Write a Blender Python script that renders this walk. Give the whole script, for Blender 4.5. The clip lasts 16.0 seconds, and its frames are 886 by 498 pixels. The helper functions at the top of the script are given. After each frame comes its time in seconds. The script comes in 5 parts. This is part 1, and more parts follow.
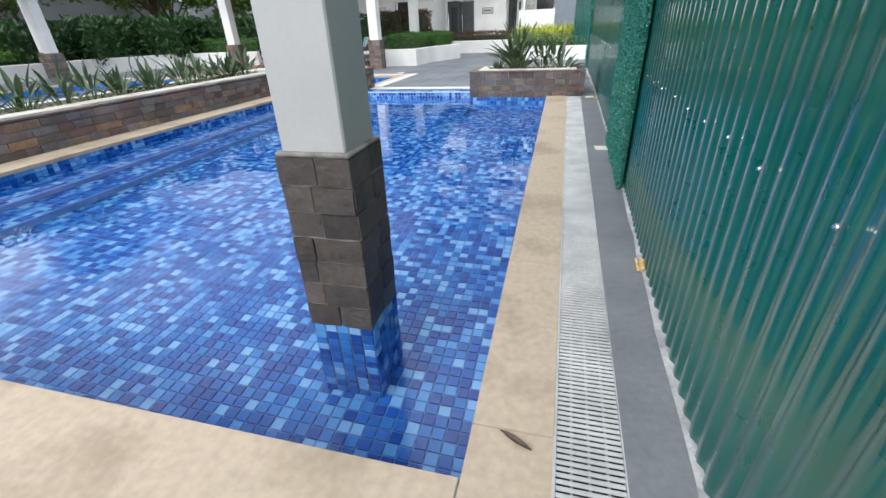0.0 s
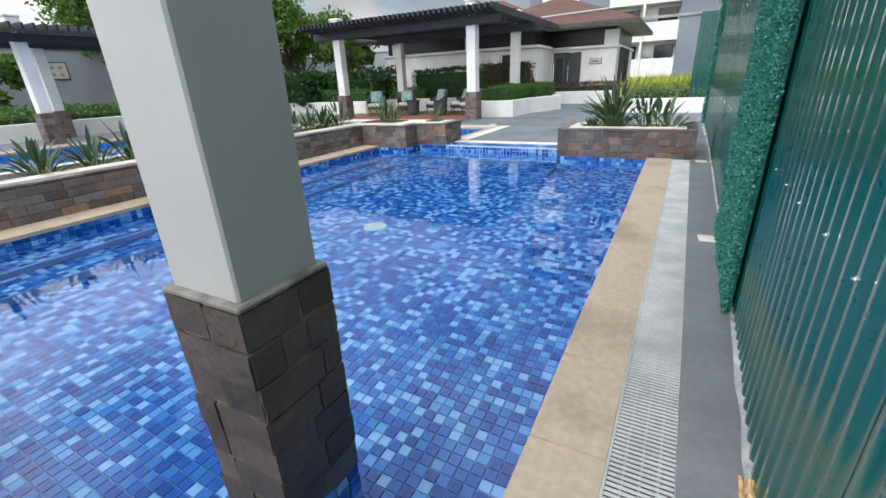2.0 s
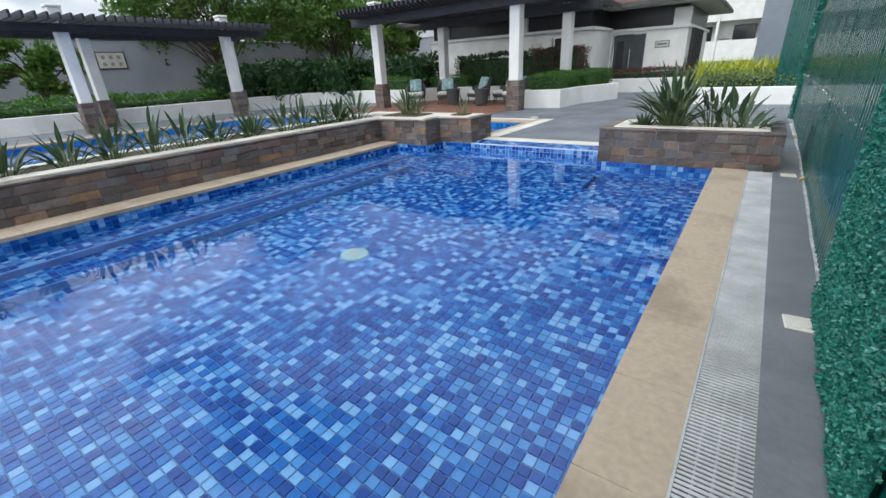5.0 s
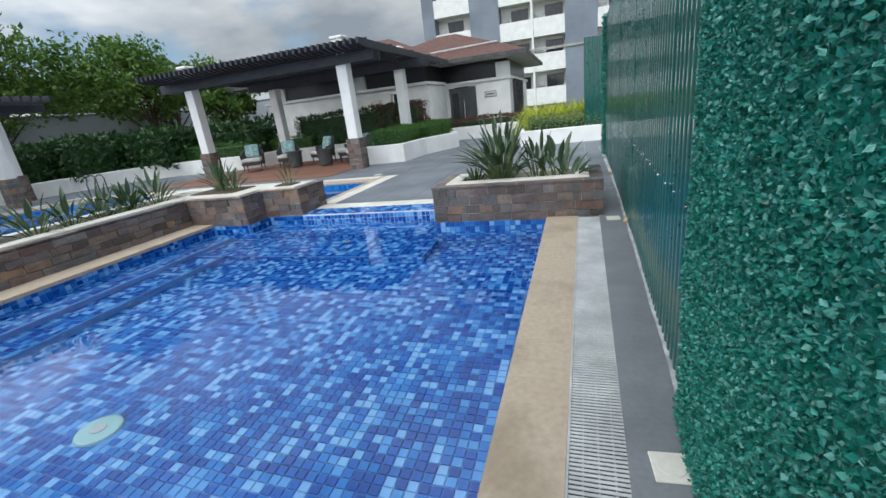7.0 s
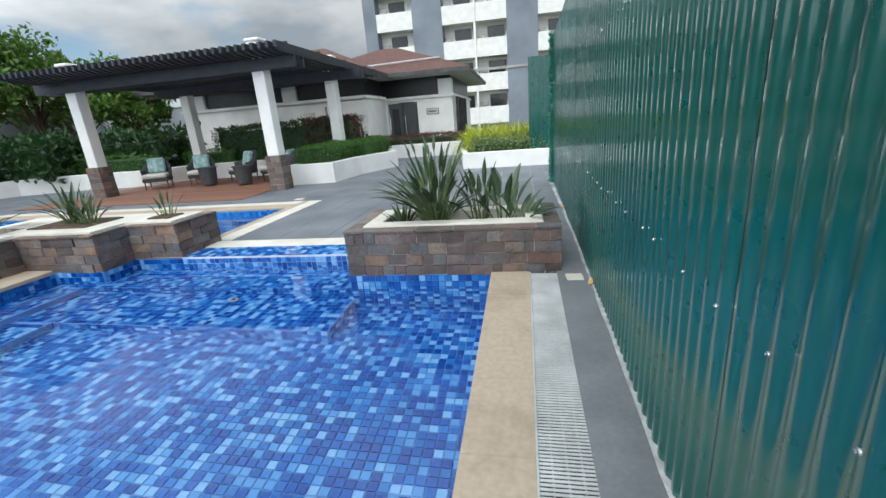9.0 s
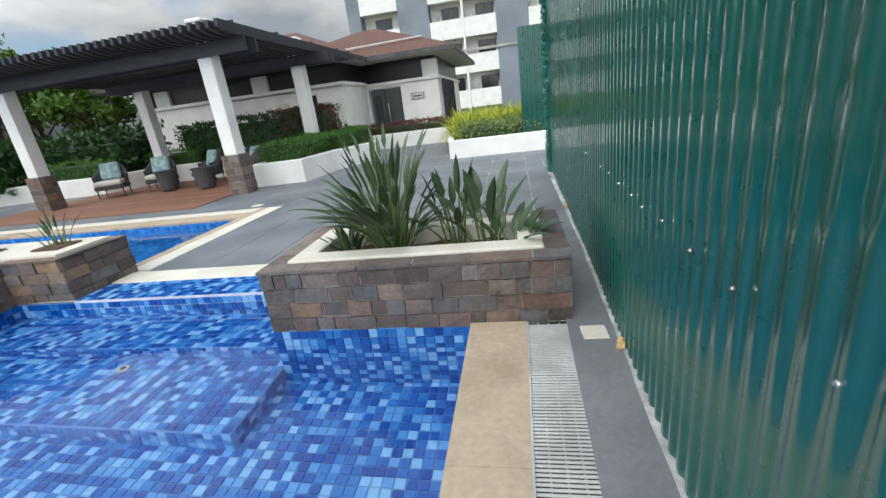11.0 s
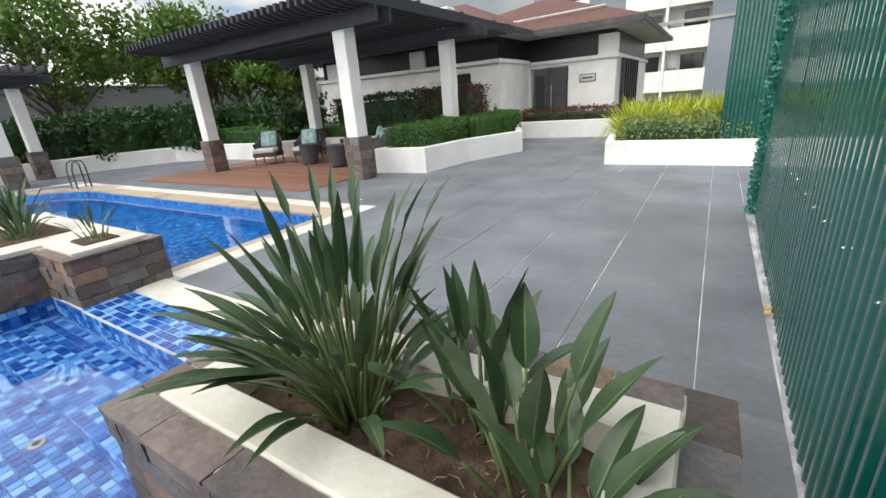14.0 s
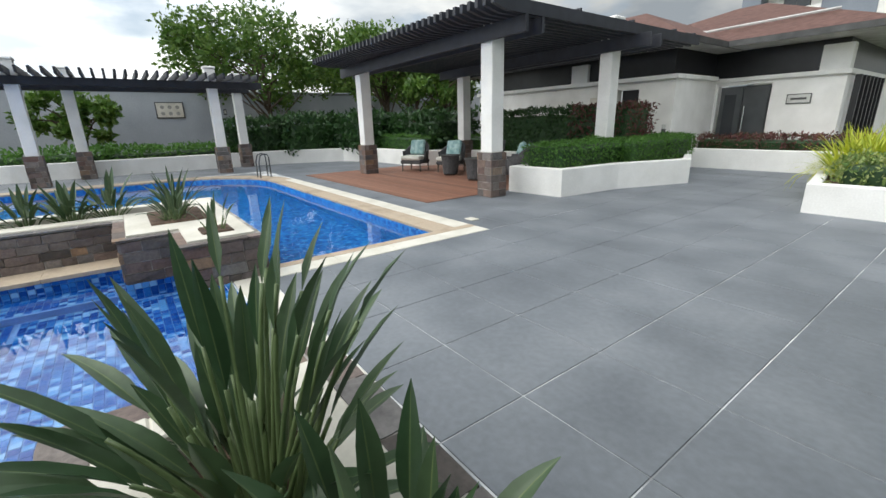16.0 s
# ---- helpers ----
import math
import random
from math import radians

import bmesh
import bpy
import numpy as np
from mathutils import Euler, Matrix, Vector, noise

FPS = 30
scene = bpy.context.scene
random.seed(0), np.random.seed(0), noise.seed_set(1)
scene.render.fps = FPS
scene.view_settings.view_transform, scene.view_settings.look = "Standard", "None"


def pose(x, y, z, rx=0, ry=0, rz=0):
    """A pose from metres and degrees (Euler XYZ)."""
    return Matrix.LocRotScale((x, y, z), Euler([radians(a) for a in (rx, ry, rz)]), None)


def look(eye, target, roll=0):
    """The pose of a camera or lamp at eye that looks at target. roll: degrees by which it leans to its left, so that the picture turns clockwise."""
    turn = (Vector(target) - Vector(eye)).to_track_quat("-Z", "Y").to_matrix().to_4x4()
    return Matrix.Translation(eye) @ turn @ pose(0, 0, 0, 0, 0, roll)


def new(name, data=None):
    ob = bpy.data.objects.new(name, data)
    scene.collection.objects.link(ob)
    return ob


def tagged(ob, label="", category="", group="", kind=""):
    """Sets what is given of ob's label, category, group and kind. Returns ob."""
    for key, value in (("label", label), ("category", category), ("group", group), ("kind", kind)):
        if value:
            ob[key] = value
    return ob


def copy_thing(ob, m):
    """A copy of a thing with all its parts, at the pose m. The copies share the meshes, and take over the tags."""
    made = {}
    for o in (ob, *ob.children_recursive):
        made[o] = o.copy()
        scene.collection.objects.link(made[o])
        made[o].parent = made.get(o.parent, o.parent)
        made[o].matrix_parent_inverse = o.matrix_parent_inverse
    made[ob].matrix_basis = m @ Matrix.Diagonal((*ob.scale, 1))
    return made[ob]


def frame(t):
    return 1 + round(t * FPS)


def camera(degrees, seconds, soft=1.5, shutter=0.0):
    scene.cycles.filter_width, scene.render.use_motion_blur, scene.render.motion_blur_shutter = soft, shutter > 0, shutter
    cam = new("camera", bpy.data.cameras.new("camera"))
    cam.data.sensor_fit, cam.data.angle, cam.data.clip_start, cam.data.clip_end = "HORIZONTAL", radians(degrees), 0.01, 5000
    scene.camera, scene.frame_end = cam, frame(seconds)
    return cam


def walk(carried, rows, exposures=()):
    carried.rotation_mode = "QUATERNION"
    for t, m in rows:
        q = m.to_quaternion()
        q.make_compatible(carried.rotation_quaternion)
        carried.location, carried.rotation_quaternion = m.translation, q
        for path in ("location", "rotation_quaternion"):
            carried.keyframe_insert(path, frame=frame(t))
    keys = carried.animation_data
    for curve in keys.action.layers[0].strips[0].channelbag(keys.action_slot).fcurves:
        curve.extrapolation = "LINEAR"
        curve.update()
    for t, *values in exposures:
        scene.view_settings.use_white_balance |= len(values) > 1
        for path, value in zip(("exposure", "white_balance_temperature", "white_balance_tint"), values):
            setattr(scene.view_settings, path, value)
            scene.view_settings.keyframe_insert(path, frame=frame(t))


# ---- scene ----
cam = camera(93.1, 16.0)
METRES, EYE, TILT, LEAN, TURN = 7.5, 1.006, 0.0, 0.0, 15.2
ROWS = [
    (0.0, 0.0, 0.0, 0.0, -1.08, -27.91, 2.04),
    (0.5, 0.0209, 0.0172, 0.0006, 3.61, -27.56, 1.36),
    (1.0, 0.0279, 0.0436, 0.0052, 7.34, -24.57, 0.82),
    (1.5, 0.0334, 0.0669, 0.0094, 9.64, -22.67, 1.23),
    (2.0, 0.0419, 0.0911, 0.01, 12.68, -21.89, 2.4),
    (2.5, 0.0483, 0.1124, 0.0087, 14.45, -22.59, 3.23),
    (3.0, 0.0528, 0.1389, 0.0071, 17.05, -23.81, 3.57),
    (5.5, 0.0811, 0.252, 0.0125, 19.94, -23.03, 2.69),
    (6.0, 0.0885, 0.2789, 0.0123, 15.17, -21.78, 3.39),
    (6.5, 0.1012, 0.3145, 0.0172, 9.0, -20.15, 4.61),
    (7.0, 0.1168, 0.3496, 0.0197, 1.62, -18.31, 6.47),
    (7.5, 0.127, 0.3863, 0.0203, -4.08, -17.9, 7.83),
    (8.0, 0.1328, 0.4259, 0.0199, -4.28, -18.55, 6.88),
    (8.5, 0.138, 0.462, 0.0227, -3.88, -18.68, 4.86),
    (9.0, 0.1469, 0.4954, 0.0242, -5.41, -17.04, 4.36),
    (11.5, 0.2079, 0.6781, 0.0179, -5.94, -19.21, 7.55),
    (12.0, 0.2205, 0.7177, 0.0194, -3.21, -19.33, 7.88),
    (12.5, 0.2312, 0.7587, 0.024, 7.09, -20.74, 6.2),
    (13.0, 0.2415, 0.798, 0.027, 9.2, -19.66, 4.98),
    (13.5, 0.255, 0.8293, 0.0286, 12.6, -18.85, 4.55),
    (14.0, 0.2661, 0.855, 0.0296, 16.4, -19.47, 4.23),
    (14.5, 0.2701, 0.883, 0.0293, 21.66, -19.96, 2.25),
    (15.0, 0.2738, 0.9056, 0.0314, 28.64, -18.79, 0.3),
    (15.5, 0.2899, 0.9428, 0.0308, 34.81, -17.35, 0.32),
    (16.0, 0.287, 0.9444, 0.0304, 37.79, -16.73, 1.55),
]
walk(cam, [(t, pose(0, 0, EYE, TILT, LEAN, TURN) @ pose(METRES * x, METRES * y, METRES * z, 90 + pitch, roll, yaw)) for t, x, y, z, yaw, pitch, roll in ROWS], exposures=[(0.0, 0.3, 6350, 9), (1.5, 0.25, 6400, 9), (2.2, 0.2, 6400, 9), (3.0, 0.3, 6400, 9), (5.5, -0.1, 6150, 7), (7.0, -0.08, 6100, 6), (9.0, 0.08, 6200, 5), (11.5, 0.1, 6500, 7), (14.5, 0.27, 6800, 9), (15.0, 0.26, 6750, 8), (16.0, 0.08, 6600, 6)])

# ---- world, sun ----
world = bpy.data.worlds.new("sky")
scene.world = world
world.use_nodes = True
wn, wl = world.node_tree.nodes, world.node_tree.links
wn.clear()
SUN_EL, SUN_AZ = 48.0, 200.0
sky = wn.new("ShaderNodeTexSky")
sky.sky_type, sky.sun_disc = "NISHITA", False
sky.sun_elevation, sky.sun_rotation = radians(SUN_EL), radians(SUN_AZ)
sky_bg = wn.new("ShaderNodeBackground")
sky_bg.inputs[1].default_value = 0.12
cloud_bg = wn.new("ShaderNodeBackground")
cloud_bg.inputs[1].default_value = 1.0
w_dot, w_glow, w_lit = wn.new("ShaderNodeVectorMath"), wn.new("ShaderNodeMapRange"), wn.new("ShaderNodeVectorMath")
w_dot.operation, w_lit.operation = "DOT_PRODUCT", "SCALE"
w_dot.inputs[1].default_value = (math.sin(radians(SUN_AZ)) * math.cos(radians(SUN_EL)), math.cos(radians(SUN_AZ)) * math.cos(radians(SUN_EL)), math.sin(radians(SUN_EL)))
w_glow.inputs["From Min"].default_value, w_glow.inputs["From Max"].default_value = -0.2, 0.9
w_glow.inputs["To Min"].default_value, w_glow.inputs["To Max"].default_value = 0.64, 2.7
w_co = wn.new("ShaderNodeTexCoord")
w_map = wn.new("ShaderNodeMapping")
w_map.inputs["Scale"].default_value = (1.0, 1.0, 2.6)
w_noise = wn.new("ShaderNodeTexNoise")
w_noise.inputs["Scale"].default_value, w_noise.inputs["Detail"].default_value = 2.3, 7.0
w_ramp = wn.new("ShaderNodeValToRGB")
w_ramp.color_ramp.elements[0].position, w_ramp.color_ramp.elements[1].position = 0.36, 0.47
w_noise2 = wn.new("ShaderNodeTexNoise")
w_noise2.inputs["Scale"].default_value, w_noise2.inputs["Detail"].default_value = 3.6, 6.0
w_tone = wn.new("ShaderNodeValToRGB")
w_tone.color_ramp.elements[0].position, w_tone.color_ramp.elements[0].color = 0.38, (0.50, 0.55, 0.62, 1)
w_tone.color_ramp.elements[1].position, w_tone.color_ramp.elements[1].color = 0.62, (1.0, 1.0, 1.0, 1)
w_mix, w_out = wn.new("ShaderNodeMixShader"), wn.new("ShaderNodeOutputWorld")
wl.new(w_co.outputs["Generated"], w_map.inputs["Vector"])
wl.new(w_map.outputs[0], w_noise.inputs["Vector"])
wl.new(w_map.outputs[0], w_noise2.inputs["Vector"])
wl.new(w_noise.outputs[0], w_ramp.inputs[0])
wl.new(w_noise2.outputs[0], w_tone.inputs[0])
wl.new(w_co.outputs["Generated"], w_dot.inputs[0])
wl.new(w_dot.outputs["Value"], w_glow.inputs["Value"])
wl.new(w_tone.outputs[0], w_lit.inputs[0])
wl.new(w_glow.outputs[0], w_lit.inputs["Scale"])
wl.new(w_lit.outputs[0], cloud_bg.inputs[0])
wl.new(sky.outputs[0], sky_bg.inputs[0])
wl.new(w_ramp.outputs[0], w_mix.inputs[0])
wl.new(sky_bg.outputs[0], w_mix.inputs[1])
wl.new(cloud_bg.outputs[0], w_mix.inputs[2])
wl.new(w_mix.outputs[0], w_out.inputs[0])
sun = new("sun", bpy.data.lights.new("sun", "SUN"))
sun.data.energy, sun.data.angle, sun.data.color = 1.3, radians(40), (1.0, 0.96, 0.9)
sun.matrix_basis = look((6 * math.sin(radians(SUN_AZ)), 6 * math.cos(radians(SUN_AZ)), 6 * math.tan(radians(SUN_EL))), (0, 0, 0))


# ---- materials ----
def mat(name, *cols, scale=4.0, fine=60.0, rough=0.6, bump=0.15, metal=0.0, rnd="", amount=0.5, coat=0.0, wear=0.25, stops=None, spec=0.5, through_light=0.0):
    """A surface: colours spread by noise (or by piece when rnd is 'object' or 'island'), finer grain over them, and relief."""
    m = bpy.data.materials.new(name)
    m.use_nodes = True
    n, l = m.node_tree.nodes, m.node_tree.links
    b = n["Principled BSDF"]
    geo = n.new("ShaderNodeNewGeometry")
    big, small = n.new("ShaderNodeTexNoise"), n.new("ShaderNodeTexNoise")
    big.inputs["Scale"].default_value, big.inputs["Detail"].default_value = scale, 4.0
    small.inputs["Scale"].default_value, small.inputs["Detail"].default_value = fine, 3.0
    l.new(geo.outputs["Position"], big.inputs["Vector"])
    l.new(geo.outputs["Position"], small.inputs["Vector"])
    ramp = n.new("ShaderNodeValToRGB")
    els = ramp.color_ramp.elements
    count = len(cols)
    lo, hi = (0.0, 1.0) if rnd else (0.32, 0.68)
    while len(els) < count:
        els.new(0.5)
    for i, c in enumerate(cols):
        els[i].position = stops[i] if stops else lo + (hi - lo) * i / max(1, count - 1)
        els[i].color = (*c, 1)
    if stops:
        ramp.color_ramp.interpolation = "CONSTANT"
    if rnd == "object":
        src = n.new("ShaderNodeObjectInfo").outputs["Random"]
    elif rnd == "island":
        src = geo.outputs["Random Per Island"]
    else:
        src = big.outputs[0]
    l.new(src, ramp.inputs[0])
    grain = n.new("ShaderNodeMath")
    grain.operation = "ADD"
    l.new(small.outputs[0], grain.inputs[0])
    l.new(big.outputs[0], grain.inputs[1])
    span = n.new("ShaderNodeMapRange")
    span.inputs["From Min"].default_value, span.inputs["From Max"].default_value = 0.6, 1.4
    span.inputs["To Min"].default_value, span.inputs["To Max"].default_value = 1.0 - wear, 1.0 + wear * 0.6
    l.new(grain.outputs[0], span.inputs["Value"])
    mul = n.new("ShaderNodeVectorMath")
    mul.operation = "SCALE"
    l.new(ramp.outputs[0], mul.inputs[0])
    l.new(span.outputs[0], mul.inputs["Scale"])
    l.new(mul.outputs[0], b.inputs["Base Color"])
    rr = n.new("ShaderNodeMapRange")
    rr.inputs["To Min"].default_value, rr.inputs["To Max"].default_value = max(0.02, rough - 0.1), min(1.0, rough + 0.1)
    l.new(small.outputs[0], rr.inputs["Value"])
    l.new(rr.outputs[0], b.inputs["Roughness"])
    b.inputs["Metallic"].default_value = metal
    b.inputs["Specular IOR Level"].default_value = spec
    b.inputs["Coat Weight"].default_value = coat
    b.inputs["Coat Roughness"].default_value = 0.08
    if bump:
        bp = n.new("ShaderNodeBump")
        bp.inputs["Strength"].default_value, bp.inputs["Distance"].default_value = bump, 0.01
        l.new(small.outputs[0], bp.inputs["Height"])
        l.new(bp.outputs[0], b.inputs["Normal"])
    if through_light:
        tr, mx = n.new("ShaderNodeBsdfTranslucent"), n.new("ShaderNodeMixShader")
        l.new(mul.outputs[0], tr.inputs[0])
        mx.inputs[0].default_value = through_light
        l.new(b.outputs[0], mx.inputs[1])
        l.new(tr.outputs[0], mx.inputs[2])
        l.new(mx.outputs[0], n["Material Output"].inputs[0])
    return m


BLUES = ((0.003, 0.052, 0.28), (0.007, 0.080, 0.36), (0.022, 0.155, 0.48), (0.013, 0.112, 0.42), (0.085, 0.28, 0.62), (0.20, 0.42, 0.72))
BSTOPS = (0.0, 0.18, 0.38, 0.54, 0.68, 0.85)
M_TILE_O = mat("blue_mosaic", *BLUES, stops=BSTOPS, rnd="object", rough=0.15, bump=0.03, wear=0.12)
M_TILE_I = mat("blue_mosaic_field", *BLUES, stops=BSTOPS, rnd="island", rough=0.15, bump=0.03, wear=0.12)
M_GROUT = mat("pool_grout", (0.10, 0.24, 0.55), (0.14, 0.29, 0.60), rough=0.8)
M_SLATE_COLS = ((0.07, 0.058, 0.052), (0.14, 0.105, 0.09), (0.12, 0.12, 0.125), (0.19, 0.13, 0.105), (0.13, 0.10, 0.095), (0.28, 0.175, 0.105), (0.17, 0.162, 0.16), (0.09, 0.068, 0.06), (0.23, 0.20, 0.185), (0.15, 0.09, 0.075), (0.12, 0.112, 0.115))
M_SLATE = mat("slate_cladding", *M_SLATE_COLS, rnd="object", scale=9, fine=45, rough=0.75, bump=0.4, wear=0.5)
M_SLATE_DARK = mat("dark_slate_cladding", (0.045, 0.036, 0.03), (0.085, 0.065, 0.054), (0.06, 0.05, 0.045), (0.11, 0.088, 0.075), (0.03, 0.025, 0.023), rnd="object", scale=9, fine=45, rough=0.6, bump=0.6, wear=0.5)
M_MORTARD = mat("dark_mortar", (0.13, 0.12, 0.11), (0.30, 0.28, 0.26), scale=9, rough=0.9, bump=0.4)
M_MORTAR = mat("mortar", (0.20, 0.18, 0.165), (0.46, 0.43, 0.40), scale=7, rough=0.9, bump=0.5)
M_COPING = mat("sandstone_coping", (0.365, 0.288, 0.207), (0.46, 0.372, 0.28), (0.41, 0.328, 0.242), scale=2.2, fine=35, rough=0.75, bump=0.2, wear=0.22)
M_DECK = mat("grey_deck_tile", (0.14, 0.154, 0.175), (0.165, 0.18, 0.202), (0.19, 0.204, 0.226), scale=1.3, fine=25, rough=0.55, bump=0.12, wear=0.25)
M_DECKGROUT = mat("deck_grout", (0.26, 0.27, 0.28), (0.52, 0.53, 0.54), (0.78, 0.78, 0.78), scale=2.2, fine=30, rough=0.85, wear=0.15)
M_STRIP = mat("grey_painted_concrete", (0.165, 0.172, 0.188), (0.20, 0.207, 0.222), scale=3, fine=40, rough=0.4, bump=0.15, wear=0.2)
M_CEMENT = mat("pale_cement", (0.30, 0.30, 0.31), (0.5, 0.5, 0.5), scale=9, fine=70, rough=0.9, bump=0.4)
M_WHITEPAINT = mat("white_painted_render", (0.76, 0.75, 0.725), (0.82, 0.81, 0.79), scale=2.0, fine=50, rough=0.75, bump=0.12, wear=0.1)
M_CREAM = mat("cream_paint", (0.60, 0.565, 0.485), (0.68, 0.65, 0.585), scale=3.0, fine=40, rough=0.7, bump=0.12, wear=0.12)
M_GREYPAINT = mat("grey_painted_column", (0.40, 0.40, 0.395), (0.44, 0.44, 0.435), scale=2, fine=60, rough=0.55, bump=0.06, wear=0.06)
M_FENCE = mat("green_painted_steel", (0.0, 0.074, 0.06), (0.0, 0.095, 0.076), scale=1.0, fine=15, rough=0.3, bump=0.02, wear=0.12, coat=1.0)
M_STEEL = mat("stainless_steel", (0.7, 0.7, 0.7), (0.8, 0.8, 0.8), rough=0.2, metal=1.0, bump=0.0, wear=0.05)
M_GRATE = mat("white_grate_plastic", (0.40, 0.41, 0.41), (0.52, 0.53, 0.53), scale=5, fine=60, rough=0.5, bump=0.05, wear=0.2)
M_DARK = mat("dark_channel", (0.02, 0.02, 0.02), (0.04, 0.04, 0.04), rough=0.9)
M_SOIL = mat("soil", (0.055, 0.032, 0.021), (0.13, 0.082, 0.055), scale=14, fine=90, rough=0.95, bump=1.0, wear=0.5)
M_PERGOLA = mat("navy_stained_timber", (0.016, 0.018, 0.026), (0.026, 0.028, 0.038), scale=5, fine=40, rough=0.55, bump=0.1)
M_WOOD = mat("red_brown_deck_board", (0.22, 0.10, 0.065), (0.27, 0.13, 0.085), (0.18, 0.085, 0.055), rnd="object", scale=6, fine=50, rough=0.65, bump=0.2)
M_ROOF = mat("brown_roof_shingle", (0.10, 0.045, 0.035), (0.14, 0.068, 0.055), scale=6, fine=30, rough=0.85, bump=0.4)
M_BLACK = mat("black_clerestory", (0.008, 0.008, 0.01), (0.013, 0.013, 0.016), rough=0.35, bump=0.0)
M_SOFFIT = mat("pale_soffit", (0.5, 0.5, 0.49), (0.56, 0.56, 0.55), rough=0.8)
M_BLUEGREY = mat("blue_grey_render", (0.19, 0.215, 0.26), (0.22, 0.245, 0.29), scale=0.5, fine=20, rough=0.8)
M_WALLGREY = mat("grey_blue_boundary_wall", (0.36, 0.39, 0.43), (0.42, 0.45, 0.49), scale=0.6, fine=20, rough=0.85, bump=0.2, wear=0.15)
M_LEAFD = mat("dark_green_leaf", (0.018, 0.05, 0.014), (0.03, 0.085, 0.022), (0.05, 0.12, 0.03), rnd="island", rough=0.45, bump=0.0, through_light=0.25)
M_LEAFM = mat("mid_green_leaf", (0.05, 0.14, 0.02), (0.09, 0.22, 0.035), (0.13, 0.28, 0.05), rnd="island", rough=0.5, bump=0.0, through_light=0.3)
M_LEAFT = mat("tree_leaf", (0.05, 0.12, 0.018), (0.10, 0.20, 0.03), (0.17, 0.27, 0.05), rnd="island", rough=0.45, bump=0.0, through_light=0.35)
M_LEAFY = mat("yellow_green_leaf", (0.30, 0.38, 0.03), (0.45, 0.50, 0.04), (0.60, 0.60, 0.08), rnd="island", rough=0.5, bump=0.0, through_light=0.3)
M_LEAFV = mat("variegated_leaf", (0.10, 0.19, 0.04), (0.22, 0.30, 0.08), (0.42, 0.45, 0.18), rnd="island", rough=0.5, bump=0.0, through_light=0.3)
M_LEAFR = mat("reddish_leaf", (0.10, 0.035, 0.03), (0.19, 0.06, 0.06), (0.06, 0.08, 0.025), rnd="island", rough=0.5, bump=0.0, through_light=0.25)
# the palest teal puts bright highlights into the colour of some leaves
M_TURF = mat("artificial_leaf", (0.008, 0.14, 0.10), (0.02, 0.23, 0.17), (0.06, 0.34, 0.27), (0.012, 0.17, 0.12), (0.20, 0.52, 0.45), rnd="island", rough=0.32, bump=0.0, through_light=0.15)
M_BIRD = mat("strelitzia_leaf", (0.036, 0.078, 0.032), (0.072, 0.118, 0.056), (0.05, 0.095, 0.04), rnd="object", scale=6, fine=25, rough=0.38, bump=0.06, wear=0.3, through_light=0.15)
M_BIRDRIB = mat("pale_leaf_rib", (0.10, 0.15, 0.055), (0.135, 0.18, 0.075), scale=9, rough=0.5, bump=0.0)
M_BARK = mat("bark", (0.06, 0.045, 0.03), (0.12, 0.09, 0.065), scale=12, rough=0.9, bump=0.6)
M_WICKER = mat("grey_wicker", (0.045, 0.045, 0.05), (0.085, 0.085, 0.09), scale=30, fine=140, rough=0.7, bump=0.9)
M_CUSHION = mat("off_white_fabric", (0.62, 0.60, 0.55), (0.7, 0.68, 0.63), scale=6, fine=120, rough=0.9, bump=0.2)
M_PILLOW = mat("pale_teal_fabric", (0.20, 0.36, 0.36), (0.42, 0.56, 0.55), scale=9, fine=60, rough=0.9, bump=0.2)
M_DOORGREY = mat("dark_grey_door", (0.055, 0.06, 0.065), (0.08, 0.085, 0.09), scale=2, rough=0.35, bump=0.03)
M_WINDOW = mat("dark_window_glass", (0.02, 0.024, 0.03), (0.05, 0.055, 0.06), scale=0.7, rough=0.08, bump=0.0)
M_SIGN = mat("sign_plate", (0.5, 0.5, 0.48), (0.6, 0.6, 0.58), rough=0.5, bump=0.0)
M_INK = mat("dark_ink", (0.05, 0.05, 0.05), (0.08, 0.08, 0.08), rough=0.6, bump=0.0)
M_CONC = mat("bare_concrete", (0.30, 0.29, 0.27), (0.38, 0.37, 0.35), scale=1, fine=20, rough=0.9, bump=0.2)
M_FOAM = mat("orange_foam", (0.50, 0.32, 0.13), (0.70, 0.50, 0.28), scale=20, rough=0.9, bump=0.6)
M_GRASSFIELD = mat("far_ground", (0.06, 0.09, 0.03), (0.12, 0.13, 0.07), scale=0.3, fine=6, rough=0.95)

M_WATER = bpy.data.materials.new("pool_water")
M_WATER.use_nodes = True
_n, _l = M_WATER.node_tree.nodes, M_WATER.node_tree.links
_b = _n["Principled BSDF"]
_b.inputs["Base Color"].default_value = (0.88, 0.96, 1.0, 1)
_b.inputs["Roughness"].default_value, _b.inputs["IOR"].default_value = 0.0, 1.333
_b.inputs["Transmission Weight"].default_value = 1.0
_geo, _w1 = _n.new("ShaderNodeNewGeometry"), _n.new("ShaderNodeTexNoise")
_w1.inputs["Scale"].default_value, _w1.inputs["Detail"].default_value = 6.0, 1.0
_bp = _n.new("ShaderNodeBump")
_bp.inputs["Strength"].default_value, _bp.inputs["Distance"].default_value = 0.06, 0.03
_l.new(_geo.outputs["Position"], _w1.inputs["Vector"])
_l.new(_w1.outputs[0], _bp.inputs["Height"])
_l.new(_bp.outputs[0], _b.inputs["Normal"])

